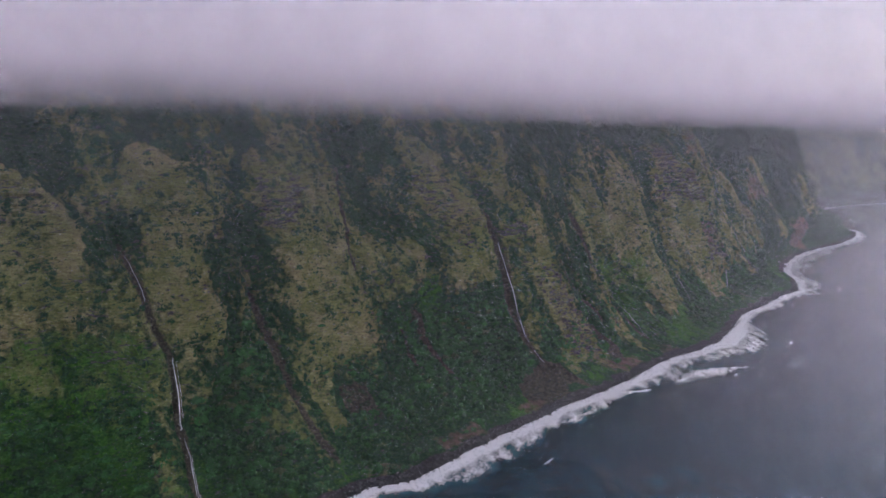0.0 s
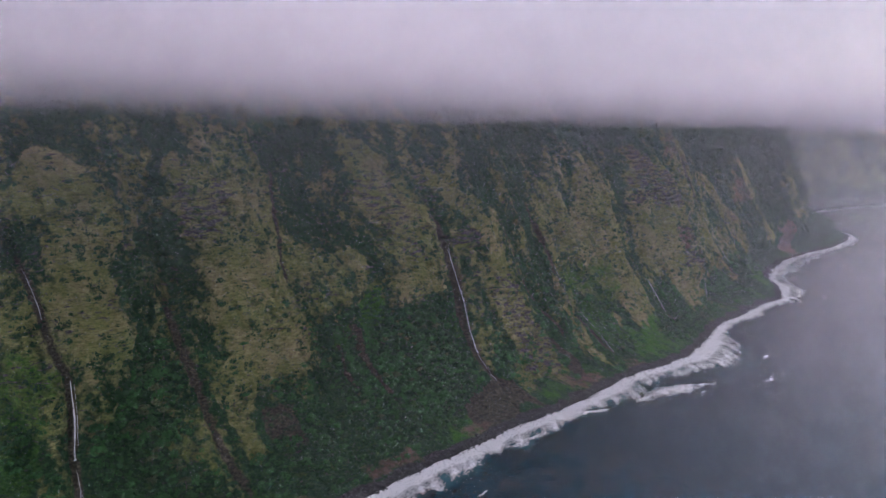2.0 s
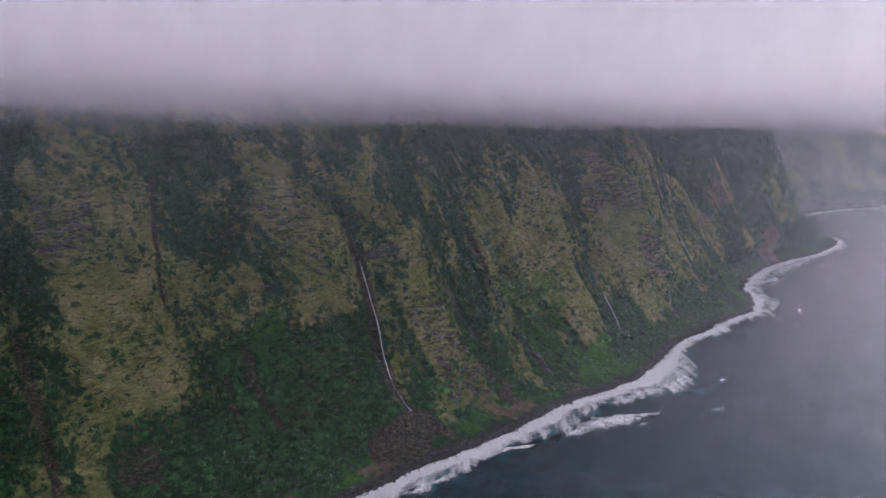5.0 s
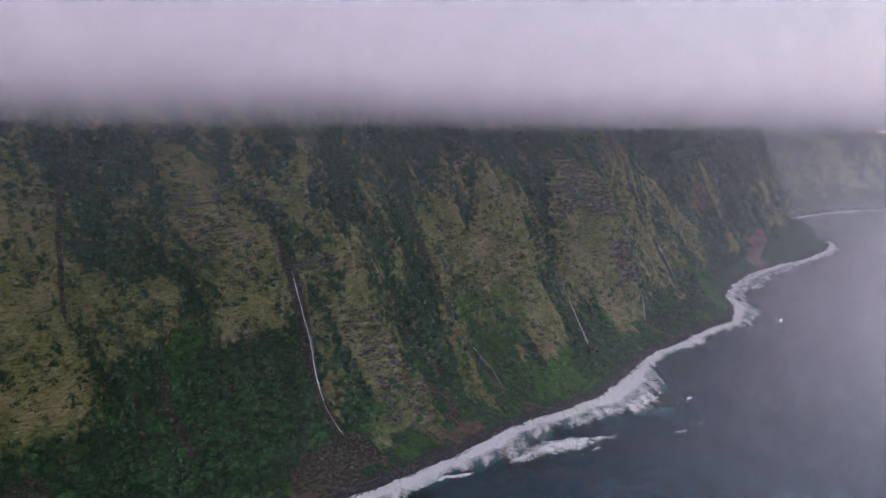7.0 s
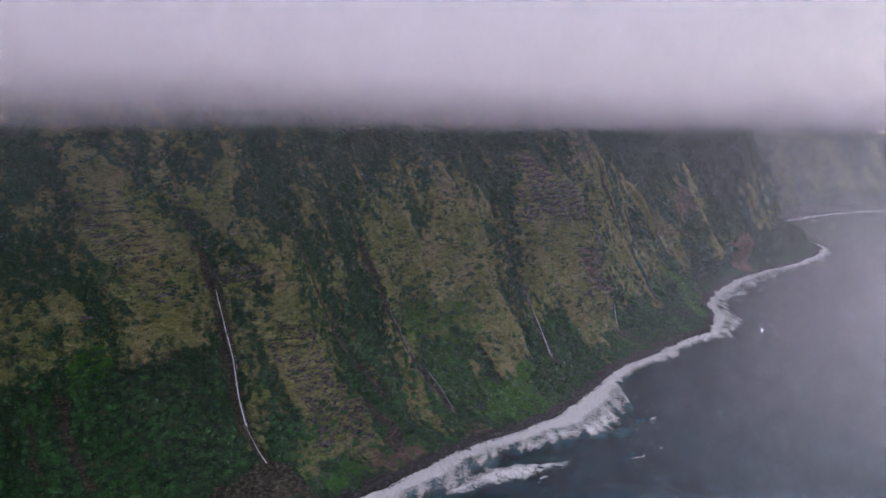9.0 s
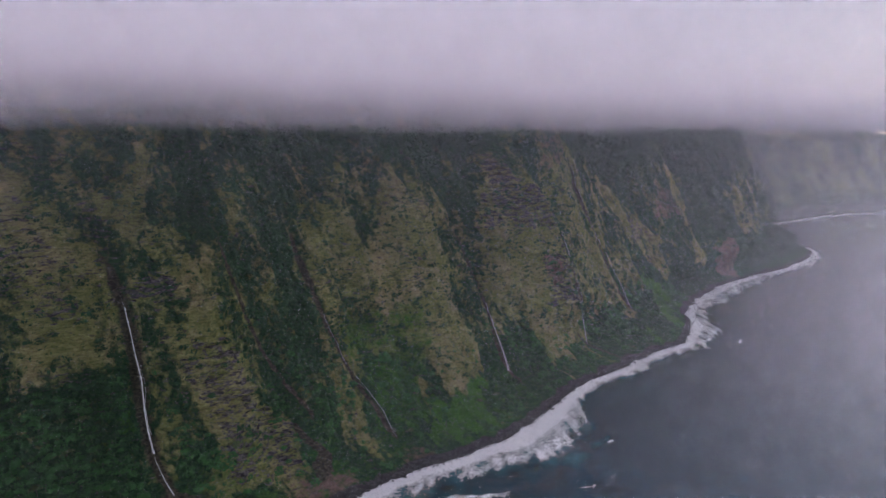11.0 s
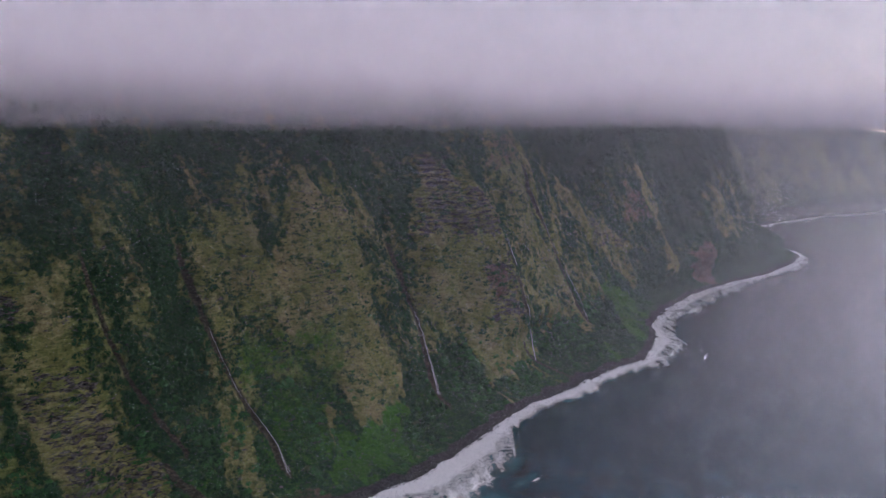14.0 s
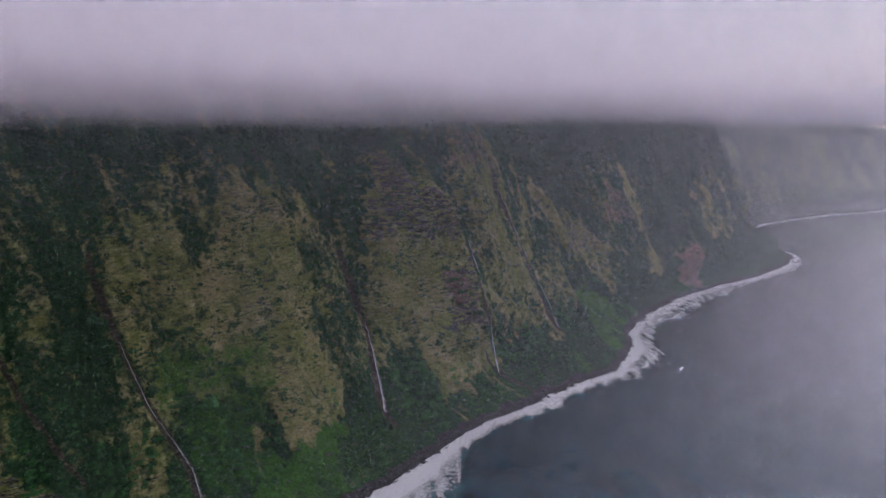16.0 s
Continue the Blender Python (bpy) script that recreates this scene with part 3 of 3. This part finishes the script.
# ---- haze put in as translucent sheets: curtains across the coast, denser far off, and thin ones in front of the face ----
def haze_curtain(s_at, w, z, mat):
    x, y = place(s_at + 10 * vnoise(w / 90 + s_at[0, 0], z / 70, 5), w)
    # sheet denser to seaward, which puts a pale glow over the water
    veil = mesh_object("haze_sheet", np.stack([x, y, z - 1], -1).reshape(-1, 3), grid_faces(*w.shape), mat, {"thickness": smooth(w[0, 0], w[0, 0] + 70, w) * (1 + 0.5 * smooth(150, 350, -w))})
    return tagged(veil, "see-through sheet standing in for pale haze over the coast", "mist", kind="structure")


for c, mat in HAZE_SHEETS:
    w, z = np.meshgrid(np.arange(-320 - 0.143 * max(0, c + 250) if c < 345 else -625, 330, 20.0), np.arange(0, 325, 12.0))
    haze_curtain(c - 0.08 * w, w, z, mat)
for s0, mat in FAR_HAZE_SHEETS:
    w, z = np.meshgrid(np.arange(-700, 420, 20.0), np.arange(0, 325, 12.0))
    haze_curtain(s0 + 0.12 * w, w, z, mat)
for w0, mat in FRONT_HAZE_SHEETS:
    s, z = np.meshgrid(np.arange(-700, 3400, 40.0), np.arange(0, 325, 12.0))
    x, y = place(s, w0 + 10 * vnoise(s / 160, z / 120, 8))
    # haze sheet denser towards the top, to fade the cliff below the cloud
    veil = mesh_object("haze_sheet", np.stack([x, y, z + 1], -1).reshape(-1, 3), grid_faces(*s.shape), mat, {"thickness": 0.15 * smooth(0, 130, z) + (5 + 2 * (1 - smooth(-50, 250, s))) * smooth(225, 312, z)})
    tagged(veil, "see-through sheet standing in for pale haze before the cliff", "mist", kind="structure")


# ---- surf along the shore ----
s_line = np.concatenate([np.arange(-310, 1300, 1.6), np.arange(1300, 3430, 5.0)])
v_line = np.linspace(0, 1, 22)
SG, VG = np.meshgrid(s_line, v_line)
reach = np.interp(SG, SURF_S, SURF_W) * (1.0 + 0.2 * fbm(SG / 30, SG * 0, 3, 500)) + 3
out = -3.5 + VG * (reach + 3.5)
XG, YG = place(SG + 5 * fbm(SG / 30, VG * 2, 2, 510) * VG, shore(SG) - out)
crest = 0.55 + 1.3 * np.exp(-((VG - 0.72) / 0.13) ** 2) * smooth(18, 34, reach) + 0.25 * fbm(SG / 4, out / 3, 3, 520)
froth = 1.25 - 1.1 * VG ** 1.9 + 0.3 * smooth(0.25, 0.7, VG) * fbm((SG + 0.8 * out) / 7, out / 20, 3, 530) - 0.4 * np.exp(-((VG - 0.5) / 0.16) ** 2) * smooth(18, 36, reach)
surf = mesh_object("surf", np.stack([XG, YG, crest], -1).reshape(-1, 3), grid_faces(*SG.shape), SURF, {"froth": froth * np.minimum(1, VG * 12 + 0.75)})
tagged(surf, "white surf washing over the dark stony shore", "surf", kind="stuff")


def breaker(s0, s1, off0, off1, width, height):
    """A breaking wave that runs off the shore: a low ridge of white water."""
    s, v = np.meshgrid(np.linspace(s0, s1, int((s1 - s0) / 1.2) + 2), np.linspace(-1, 1, 13))
    u = (s - s0) / (s1 - s0)
    wide = width * np.sin(np.pi * np.clip(u, 0.02, 0.98)) ** 0.6 * (1 + 0.35 * fbm(s / 11, s * 0, 3, 540))
    off = off0 + (off1 - off0) * u + 2.5 * vnoise(s / 17, s * 0, 545) + v * wide
    z = 0.45 + height * np.exp(-(v / 0.5) ** 2) * np.sin(np.pi * u) ** 0.5 + 0.3 * fbm(s / 3, off / 2.5, 3, 550)
    x, y = place(s, shore(s) - off)
    return mesh_object("breaking_wave", np.stack([x, y, z], -1).reshape(-1, 3), grid_faces(*s.shape), SURF, {"froth": (0.85 - 0.75 * np.abs(v) ** 1.6) * np.minimum(1, 6 * u * (1 - u) + 0.25) + 0.25 * fbm(s / 7, off / 3, 3, 555)})


for row in ((395, 515, 40, 66, 14, 2.2), (330, 366, 20, 29, 4, 1.2), (225, 280, 19, 27, 4, 1.2), (575, 625, 40, 50, 4, 1.2), (1190, 1240, 30, 43, 4, 1.4), (975, 1050, 22, 34, 4, 1.2)):
    tagged(breaker(*row), "low breaking wave of white water off the shore", "wave", group="breaking waves")
for s0, length, off, wide in ((150, 14, 55, 1.3), (470, 12, 76, 1.2), (556, 16, 98, 1.5), (590, 8, 104, 1.0), (640, 10, 75, 1.1), (1020, 18, 70, 1.3), (700, 10, 130, 0.9)):
    cap = breaker(s0, s0 + length, off, off + 2, wide, 0.5)
    cap.name = "whitecap"
    tagged(cap, "small patch of white foam on dark open water", "foam", group="whitecaps")


# ---- waterfalls ----
def ribbon(bed_name, top, bottom, width, shift, seed):
    """A strip of falling water that clings to the face."""
    h, v = np.meshgrid(np.linspace(top, bottom, int((top - bottom) / 1.1) + 2), np.linspace(-1, 1, 5))
    u = (top - h) / (top - bottom)
    wide = 0.62 * width * (0.6 + 0.5 * u) * (1 + 0.35 * fbm(h / 9, h * 0, 2, seed))
    mid = bed(bed_name, h) + 0.7 * vnoise(h / 25, h * 0, len(bed_name)) + shift + 0.15 * vnoise(h / 12, h * 0, seed)
    s = mid + v * wide
    w = face(mid, h)
    w = np.minimum(w, w[:, :1] + (w[:, -1:] - w[:, :1]) * u)
    w = sum(np.roll(np.pad(w, ((0, 0), (9, 9)), mode="edge"), k, 1)[:, 9:-9] for k in range(-8, 9)) / 17
    w = np.minimum(w, np.minimum(face(mid, h), face(mid + 1.5, h)))
    x, y = place(s, w - 2.6 - 0.35 * (1 - v * v))
    froth = (0.8 - 0.4 * v * v) * np.minimum(1, u * 8 + 0.3)
    return np.stack([x, y, h], -1).reshape(-1, 3), grid_faces(*h.shape), froth


def waterfall(label, pieces):
    thing = new("waterfall")
    tagged(thing, label, "waterfall", group="waterfalls")
    first = pieces[-1]
    x, y = place(float(bed(first[0], first[2])), float(face(np.array([float(bed(first[0], first[2]))]), np.array([float(first[2])]))[0]))
    thing.location = (x, y, first[2])
    for k, (name, top, bottom, width, shift) in enumerate(pieces):
        verts, faces, froth = ribbon(name, top, bottom, width, shift, 600 + k)
        strip = mesh_object("falling_water", verts - np.array([x, y, first[2]]), faces, FALL, {"froth": froth})
        strip.parent = thing
    return thing


waterfall("thin white waterfall in a dark brown stepped gully", [("stepped", 178, 140, 0.5, 0), ("stepped", 98, 45, 1.3, 0.4), ("stepped", 95, 52, 0.45, 2.2), ("stepped", 42, 14, 0.7, 0), ("stepped", 34, 14, 0.4, 1.4)])
waterfall("tall narrow white waterfall beside a dry grass rib", [("tall", 164, 48, 1.3, 0), ("tall", 120, 60, 0.4, 2.0), ("tall", 48, 22, 0.7, 0)])
waterfall("white ribbon waterfall dropping from a green hollow", [("hidden", 95, 21, 1.1, 0), ("hidden", 74, 21, 0.5, 1.6)])
waterfall("white waterfall in two drops down a rocky rib", [("twin", 163, 124, 1.0, 0), ("twin", 124, 86, 0.4, 0), ("twin", 86, 10, 1.5, 0), ("twin", 56, 10, 0.5, 1.7)])
waterfall("faint thread of water down a far gully", [("far", 240, 140, 0.7, 0), ("far", 142, 37, 0.9, 0)])
waterfall("thin stream running down a long brown gully", [("long", 131, 66, 0.4, 0), ("long", 68, 14, 0.5, 0), ("long", 54, 16, 0.25, 1.6)])


# ---- scrub and forest ----
rng = np.random.default_rng(11)


def clump(cards, flat, size):
    """A dome of small tilted leaf sprays, radius about one."""
    verts = []
    for _ in range(cards):
        d = rng.normal(size=3)
        d[2] = abs(d[2]) * flat + 0.05
        d /= np.linalg.norm(d)
        c = d * rng.uniform(0.55, 1.0) * np.array([1, 1, 0.85])
        nrm = d + 0.5 * rng.normal(size=3)
        nrm /= np.linalg.norm(nrm)
        a = np.cross(nrm, rng.normal(size=3))
        a /= np.linalg.norm(a)
        b = np.cross(nrm, a)
        r = size * rng.uniform(0.7, 1.35)
        for p, q, lift in ((-1, -0.35, 0), (0.2, -1, 0.2), (1, 0.3, -0.1), (-0.25, 1, 0.15)):
            verts.append(c + r * (p * rng.uniform(0.8, 1.2) * a + q * rng.uniform(0.8, 1.2) * b + lift * nrm))
    return np.array(verts)


def scatter(count, chance, s_range, h_range):
    """Places on the cliff, kept where chance(s, h) allows."""
    s, h = rng.uniform(*s_range, count * 4), rng.uniform(*h_range, count * 4)
    keep = rng.uniform(size=s.size) < chance(s, h)
    s, h = s[keep][:count], h[keep][:count]
    w = face(s, h)
    return s, h, w


def planting(name, places, sizes, shapes, mat, label, category, sink=0.15):
    s, h, w = places
    x, y = place(s, w)
    n = len(s)
    pick = rng.integers(0, len(shapes), n)
    turn = rng.uniform(0, 2 * np.pi, n)
    parts, outward = [], []
    for k, shape in enumerate(shapes):
        i = np.where(pick == k)[0]
        c, q = np.cos(turn[i])[:, None], np.sin(turn[i])[:, None]
        r = sizes[i][:, None]
        px = (shape[None, :, 0] * c - shape[None, :, 1] * q) * r + x[i][:, None]
        py = (shape[None, :, 0] * q + shape[None, :, 1] * c) * r + y[i][:, None]
        pz = (shape[None, :, 2] - sink) * r * rng.uniform(0.75, 1.3, len(i))[:, None] + h[i][:, None]
        parts.append(np.stack([px, py, pz], -1).reshape(-1, 3))
        out = parts[-1] - np.repeat(np.stack([x[i], y[i], h[i] - 0.3 * sizes[i]], -1), len(shape), axis=0)
        outward.append(out / np.linalg.norm(out, axis=1, keepdims=True))
    verts = np.concatenate(parts)
    ob = mesh_object(name, verts, np.arange(len(verts)).reshape(-1, 4), mat, normals=np.concatenate(outward))
    return tagged(ob, label, category, kind="stuff")


MEADOWS = [row for row in LUSH_GRASS if row[0] > 0.8 or row[0] == 0.49]


def beside_streams(s, h):
    """Nothing tall grows in the wet stream beds."""
    keep = s * 0 + 1
    for name, (hs, ss, width, depth) in STREAMS.items():
        keep = keep * np.maximum(smooth(0.8, 1.7, np.abs(across(name, s, h))), smooth(hs[0] - 30, hs[0], h))
    return keep


def greenness(s, h):
    c = ground_cover(s, h)
    patch = smooth(-0.35, 0.3, fbm(s / 13, h / 13, 2, 700))
    return np.clip(1.15 - 1.7 * c["dry"] - 1.2 * c["soil"] - 0.9 * c["rock"] - 0.5 * c["lush"] - 0.8 * patches(MEADOWS, s, h) - 0.9 * c["red"], 0.015, 1) * (0.14 + 0.86 * patch) * smooth(4, 6.5, h) * (0.12 + 0.88 * beside_streams(s, h))


def bushiness(s, h):
    c = ground_cover(s, h)
    return np.clip(c["dry"] * 1.3, 0, 0.7) * (1 - c["soil"]) * smooth(30, 50, h) * (0.25 + smooth(-0.1, 0.4, fbm(s / 20, h / 20, 2, 720)))


def woods(s, h):
    bare = np.clip(1 - 2.0 * patches(BROWN_SOIL, s, h, 4.0, 0.5) - patches(DRY_GRASS, s, h) - 0.9 * patches(MEADOWS, s, h), 0, 1)
    low = (1 - smooth(45, 80, h)) * smooth(4, 6, h) * bare
    hollow = np.exp(-((s - 200) / 75) ** 2) * (1 - smooth(70, 115, h)) * smooth(10, 15, h) * bare
    dells = 0.7 * smooth(6, 14, patches(HOLLOWS, s, h, 7.0)) * bare * (1 - smooth(120, 200, h))
    return np.clip(np.maximum(np.maximum(low * (0.4 + 0.4 * fbm(s / 40, h / 20, 2, 740)), hollow), dells), 0, 1) * beside_streams(s, h)


SHAPES = [clump(13, 0.8, 0.33) for _ in range(10)]
CROWNS = [clump(88, 0.9, 0.145) for _ in range(8)]
near_range, far_range = (-300, 700), (700, 1900)
places = scatter(20000, greenness, near_range, (5, 312))
planting("scrub", places, rng.lognormal(0.6, 0.42, len(places[0])), SHAPES, SCRUB, "dense dark green scrub covering the steep cliff", "scrub")
places = scatter(11000, greenness, far_range, (6, 312))
planting("scrub", places, rng.lognormal(0.85, 0.35, len(places[0])), SHAPES, SCRUB, "dark green scrub on the farther cliff", "scrub")
places = scatter(7800, bushiness, (-300, 900), (40, 290))
planting("bushes", places, rng.lognormal(0.18, 0.45, len(places[0])), SHAPES, SCRUB, "scattered dark bushes on dry grass ribs", "bush")
places = scatter(1300, bushiness, (-300, 900), (50, 285))
planting("bushes", places, rng.uniform(2.2, 5.0, len(places[0])), CROWNS, SCRUB, "large round bushes standing on dry grass", "bush")
places = scatter(2200, lambda s, h: np.clip(1.6 * greenness(s, h) - 0.75, 0, 1), (-300, 1200), (40, 300))
planting("thicket", places, rng.lognormal(1.25, 0.3, len(places[0])), CROWNS, SCRUB, "thickets of dark green trees in the gullies", "thicket")
places = scatter(4200, woods, (-260, 1200), (4, 110))
planting("forest", places, rng.lognormal(1.1, 0.3, len(places[0])), CROWNS, FOREST, "dense green forest on the foot of the cliff", "forest", sink=0.0)


# ---- single trees on the lower slope ----
def crown_mesh(name, blobs, cards, size):
    verts, outward = [], []
    for cx, cy, cz, r in blobs:
        shape = clump(cards, 0.7, size) * r
        out = shape + np.array([0, 0, 0.3 * r])
        outward.append(out / np.linalg.norm(out, axis=1, keepdims=True))
        verts.append(shape + np.array([cx, cy, cz]))
    verts = np.concatenate(verts)
    ob = mesh_object(name, verts, np.arange(len(verts)).reshape(-1, 4), FOREST, normals=np.concatenate(outward))
    return ob


def limb(points, radii, sides=6):
    """A tapered branch along a line of points."""
    verts, faces = [], []
    for (x, y, z), r in zip(points, radii):
        for k in range(sides):
            a = 2 * math.pi * k / sides
            verts.append((x + r * math.cos(a), y + r * math.sin(a), z))
    for i in range(len(points) - 1):
        for k in range(sides):
            faces.append((i * sides + k, i * sides + (k + 1) % sides, (i + 1) * sides + (k + 1) % sides, (i + 1) * sides + k))
    return verts, faces


def tree(height, spread, leaves):
    """A tree with a bent trunk, three limbs and a crown of leaf sprays."""
    thing = new("tree")
    verts, faces = [], []
    bend = rng.uniform(-0.6, 0.6, 2)
    stem = [(bend[0] * u * u, bend[1] * u * u, height * 0.6 * u - 0.8 * (u == 0)) for u in (0, 0.35, 0.7, 1)]
    v, f = limb(stem, (0.32, 0.24, 0.19, 0.13))
    verts, faces = v, f
    blobs = [(bend[0], bend[1], height * 0.62, spread * 0.62)]
    for k in range(4):
        a = k * 1.57 + rng.uniform(-0.5, 0.5)
        r = spread * rng.uniform(0.45, 0.7)
        tip = (bend[0] + r * math.cos(a), bend[1] + r * math.sin(a), height * rng.uniform(0.5, 0.72))
        v, f = limb([stem[2], tuple(0.5 * (p + q) for p, q in zip(stem[2], tip)), tip], (0.14, 0.1, 0.05), 5)
        faces = faces + [tuple(i + len(verts) for i in q) for q in f]
        verts = verts + v
        blobs.append((*tip, spread * rng.uniform(0.38, 0.55)))
    trunk = mesh_object("trunk", verts, faces, BARK)
    trunk.parent = thing
    crown = crown_mesh("crown", blobs, 22, 0.3)
    crown.data.materials[0] = leaves
    crown.parent = thing
    return thing


def stand_on(s, h):
    w = float(face(np.array([float(s)]), np.array([float(h)]))[0])
    x, y = place(s, w)
    return x, y, h


KINDS = [(tree(9, 4.2, FOREST), "round green forest tree on the lower slope"), (tree(7, 3.2, FOREST), "small dark green tree among scrub"),
         (tree(11, 4.8, PALE), "tall tree with pale green leaves on the slope"), (tree(8, 4.4, SCRUB), "broad dark tree on the steep slope")]
spots = scatter(150, lambda s, h: woods(s, h), (-40, 620), (10, 95))
first = [True] * len(KINDS)
for s, h in list(zip(spots[0], spots[1])) + [(0, 158), (4, 166), (-4, 150), (1, 172), (6, 158), (-3, 163), (8, 150), (-10, 53), (-13, 58), (60, 95), (205, 112), (-20, 96)]:
    k = 2 if h > 95 or s < -9 else int(rng.choice([0, 0, 1, 1, 2, 3]))
    ob, label = KINDS[k]
    x, y, z = stand_on(s, h)
    size = float(rng.uniform(0.75, 1.25))
    m = pose(x, y, z - 0.3, 0, 0, float(rng.uniform(0, 360)))
    if first[k]:
        ob.matrix_basis, first[k] = m, False
    else:
        ob = copy_thing(ob, m)
    ob.scale = (size, size, size * float(rng.uniform(0.85, 1.15)))
    tagged(ob, label, "tree", group="trees on the lower slope")


# ---- boulders ----
def boulder_shape(seed):
    """A worn block of basalt: a knocked-about icosahedron."""
    bm = bmesh.new()
    bmesh.ops.create_icosphere(bm, subdivisions=1 + (seed % 2), radius=1.0)
    for v in bm.verts:
        v.co *= 1 + 0.28 * noise.noise(v.co * 1.3 + Vector((seed * 3.1, 0, 0)))
        v.co.z *= 0.7
    co = np.array([v.co[:] for v in bm.verts])
    tri = np.array([[v.index for v in f.verts] for f in bm.faces])
    bm.free()
    return co, tri


ROCKS = [boulder_shape(k) for k in range(6)]
rock_meshes = []
for co, tri in ROCKS:
    ob = mesh_object("boulder", co, tri, BASALT)
    rock_meshes.append(ob.data)
    bpy.data.objects.remove(ob)
for k in range(140):
    s = float(rng.uniform(-60, 760))
    off = float(rng.uniform(0.5, 8))
    size = float(rng.lognormal(0.0, 0.35))
    x, y = place(s, float(shore(np.array([s]))[0]) + off)
    ob = new("boulder", rock_meshes[k % 6])
    ob.matrix_basis = pose(x, y, max(0.3, off * 0.27) + 0.25 * size, 0, 0, float(rng.uniform(0, 360)))
    ob.scale = (size, size * float(rng.uniform(0.7, 1.1)), size)
    tagged(ob, "dark wet basalt boulder at the edge of the surf", "boulder", group="shore boulders")

parts, tris, count = [], [], 0
for k in range(3600):
    s = float(rng.uniform(-120, 1350))
    off = float(rng.uniform(-0.5, 12))
    size = float(rng.lognormal(-0.35, 0.4))
    co, tri = ROCKS[2 * int(rng.integers(0, 3))]
    x, y = place(s, float(shore(np.array([s]))[0]) + off)
    a = rng.uniform(0, 6.28)
    turn = np.array([[math.cos(a), -math.sin(a), 0], [math.sin(a), math.cos(a), 0], [0, 0, 1]])
    parts.append((co * size) @ turn.T + np.array([x, y, max(0.2, np.interp(off, [0, 9, 17], [0, 2.4, 6.5])) + 0.2]))
    tris.append(tri + count)
    count += len(co)
stones = mesh_object("beach_stones", np.concatenate(parts), np.concatenate(tris), BASALT, shade=False)
tagged(stones, "dark grey stones along the narrow beach", "stones", kind="stuff")
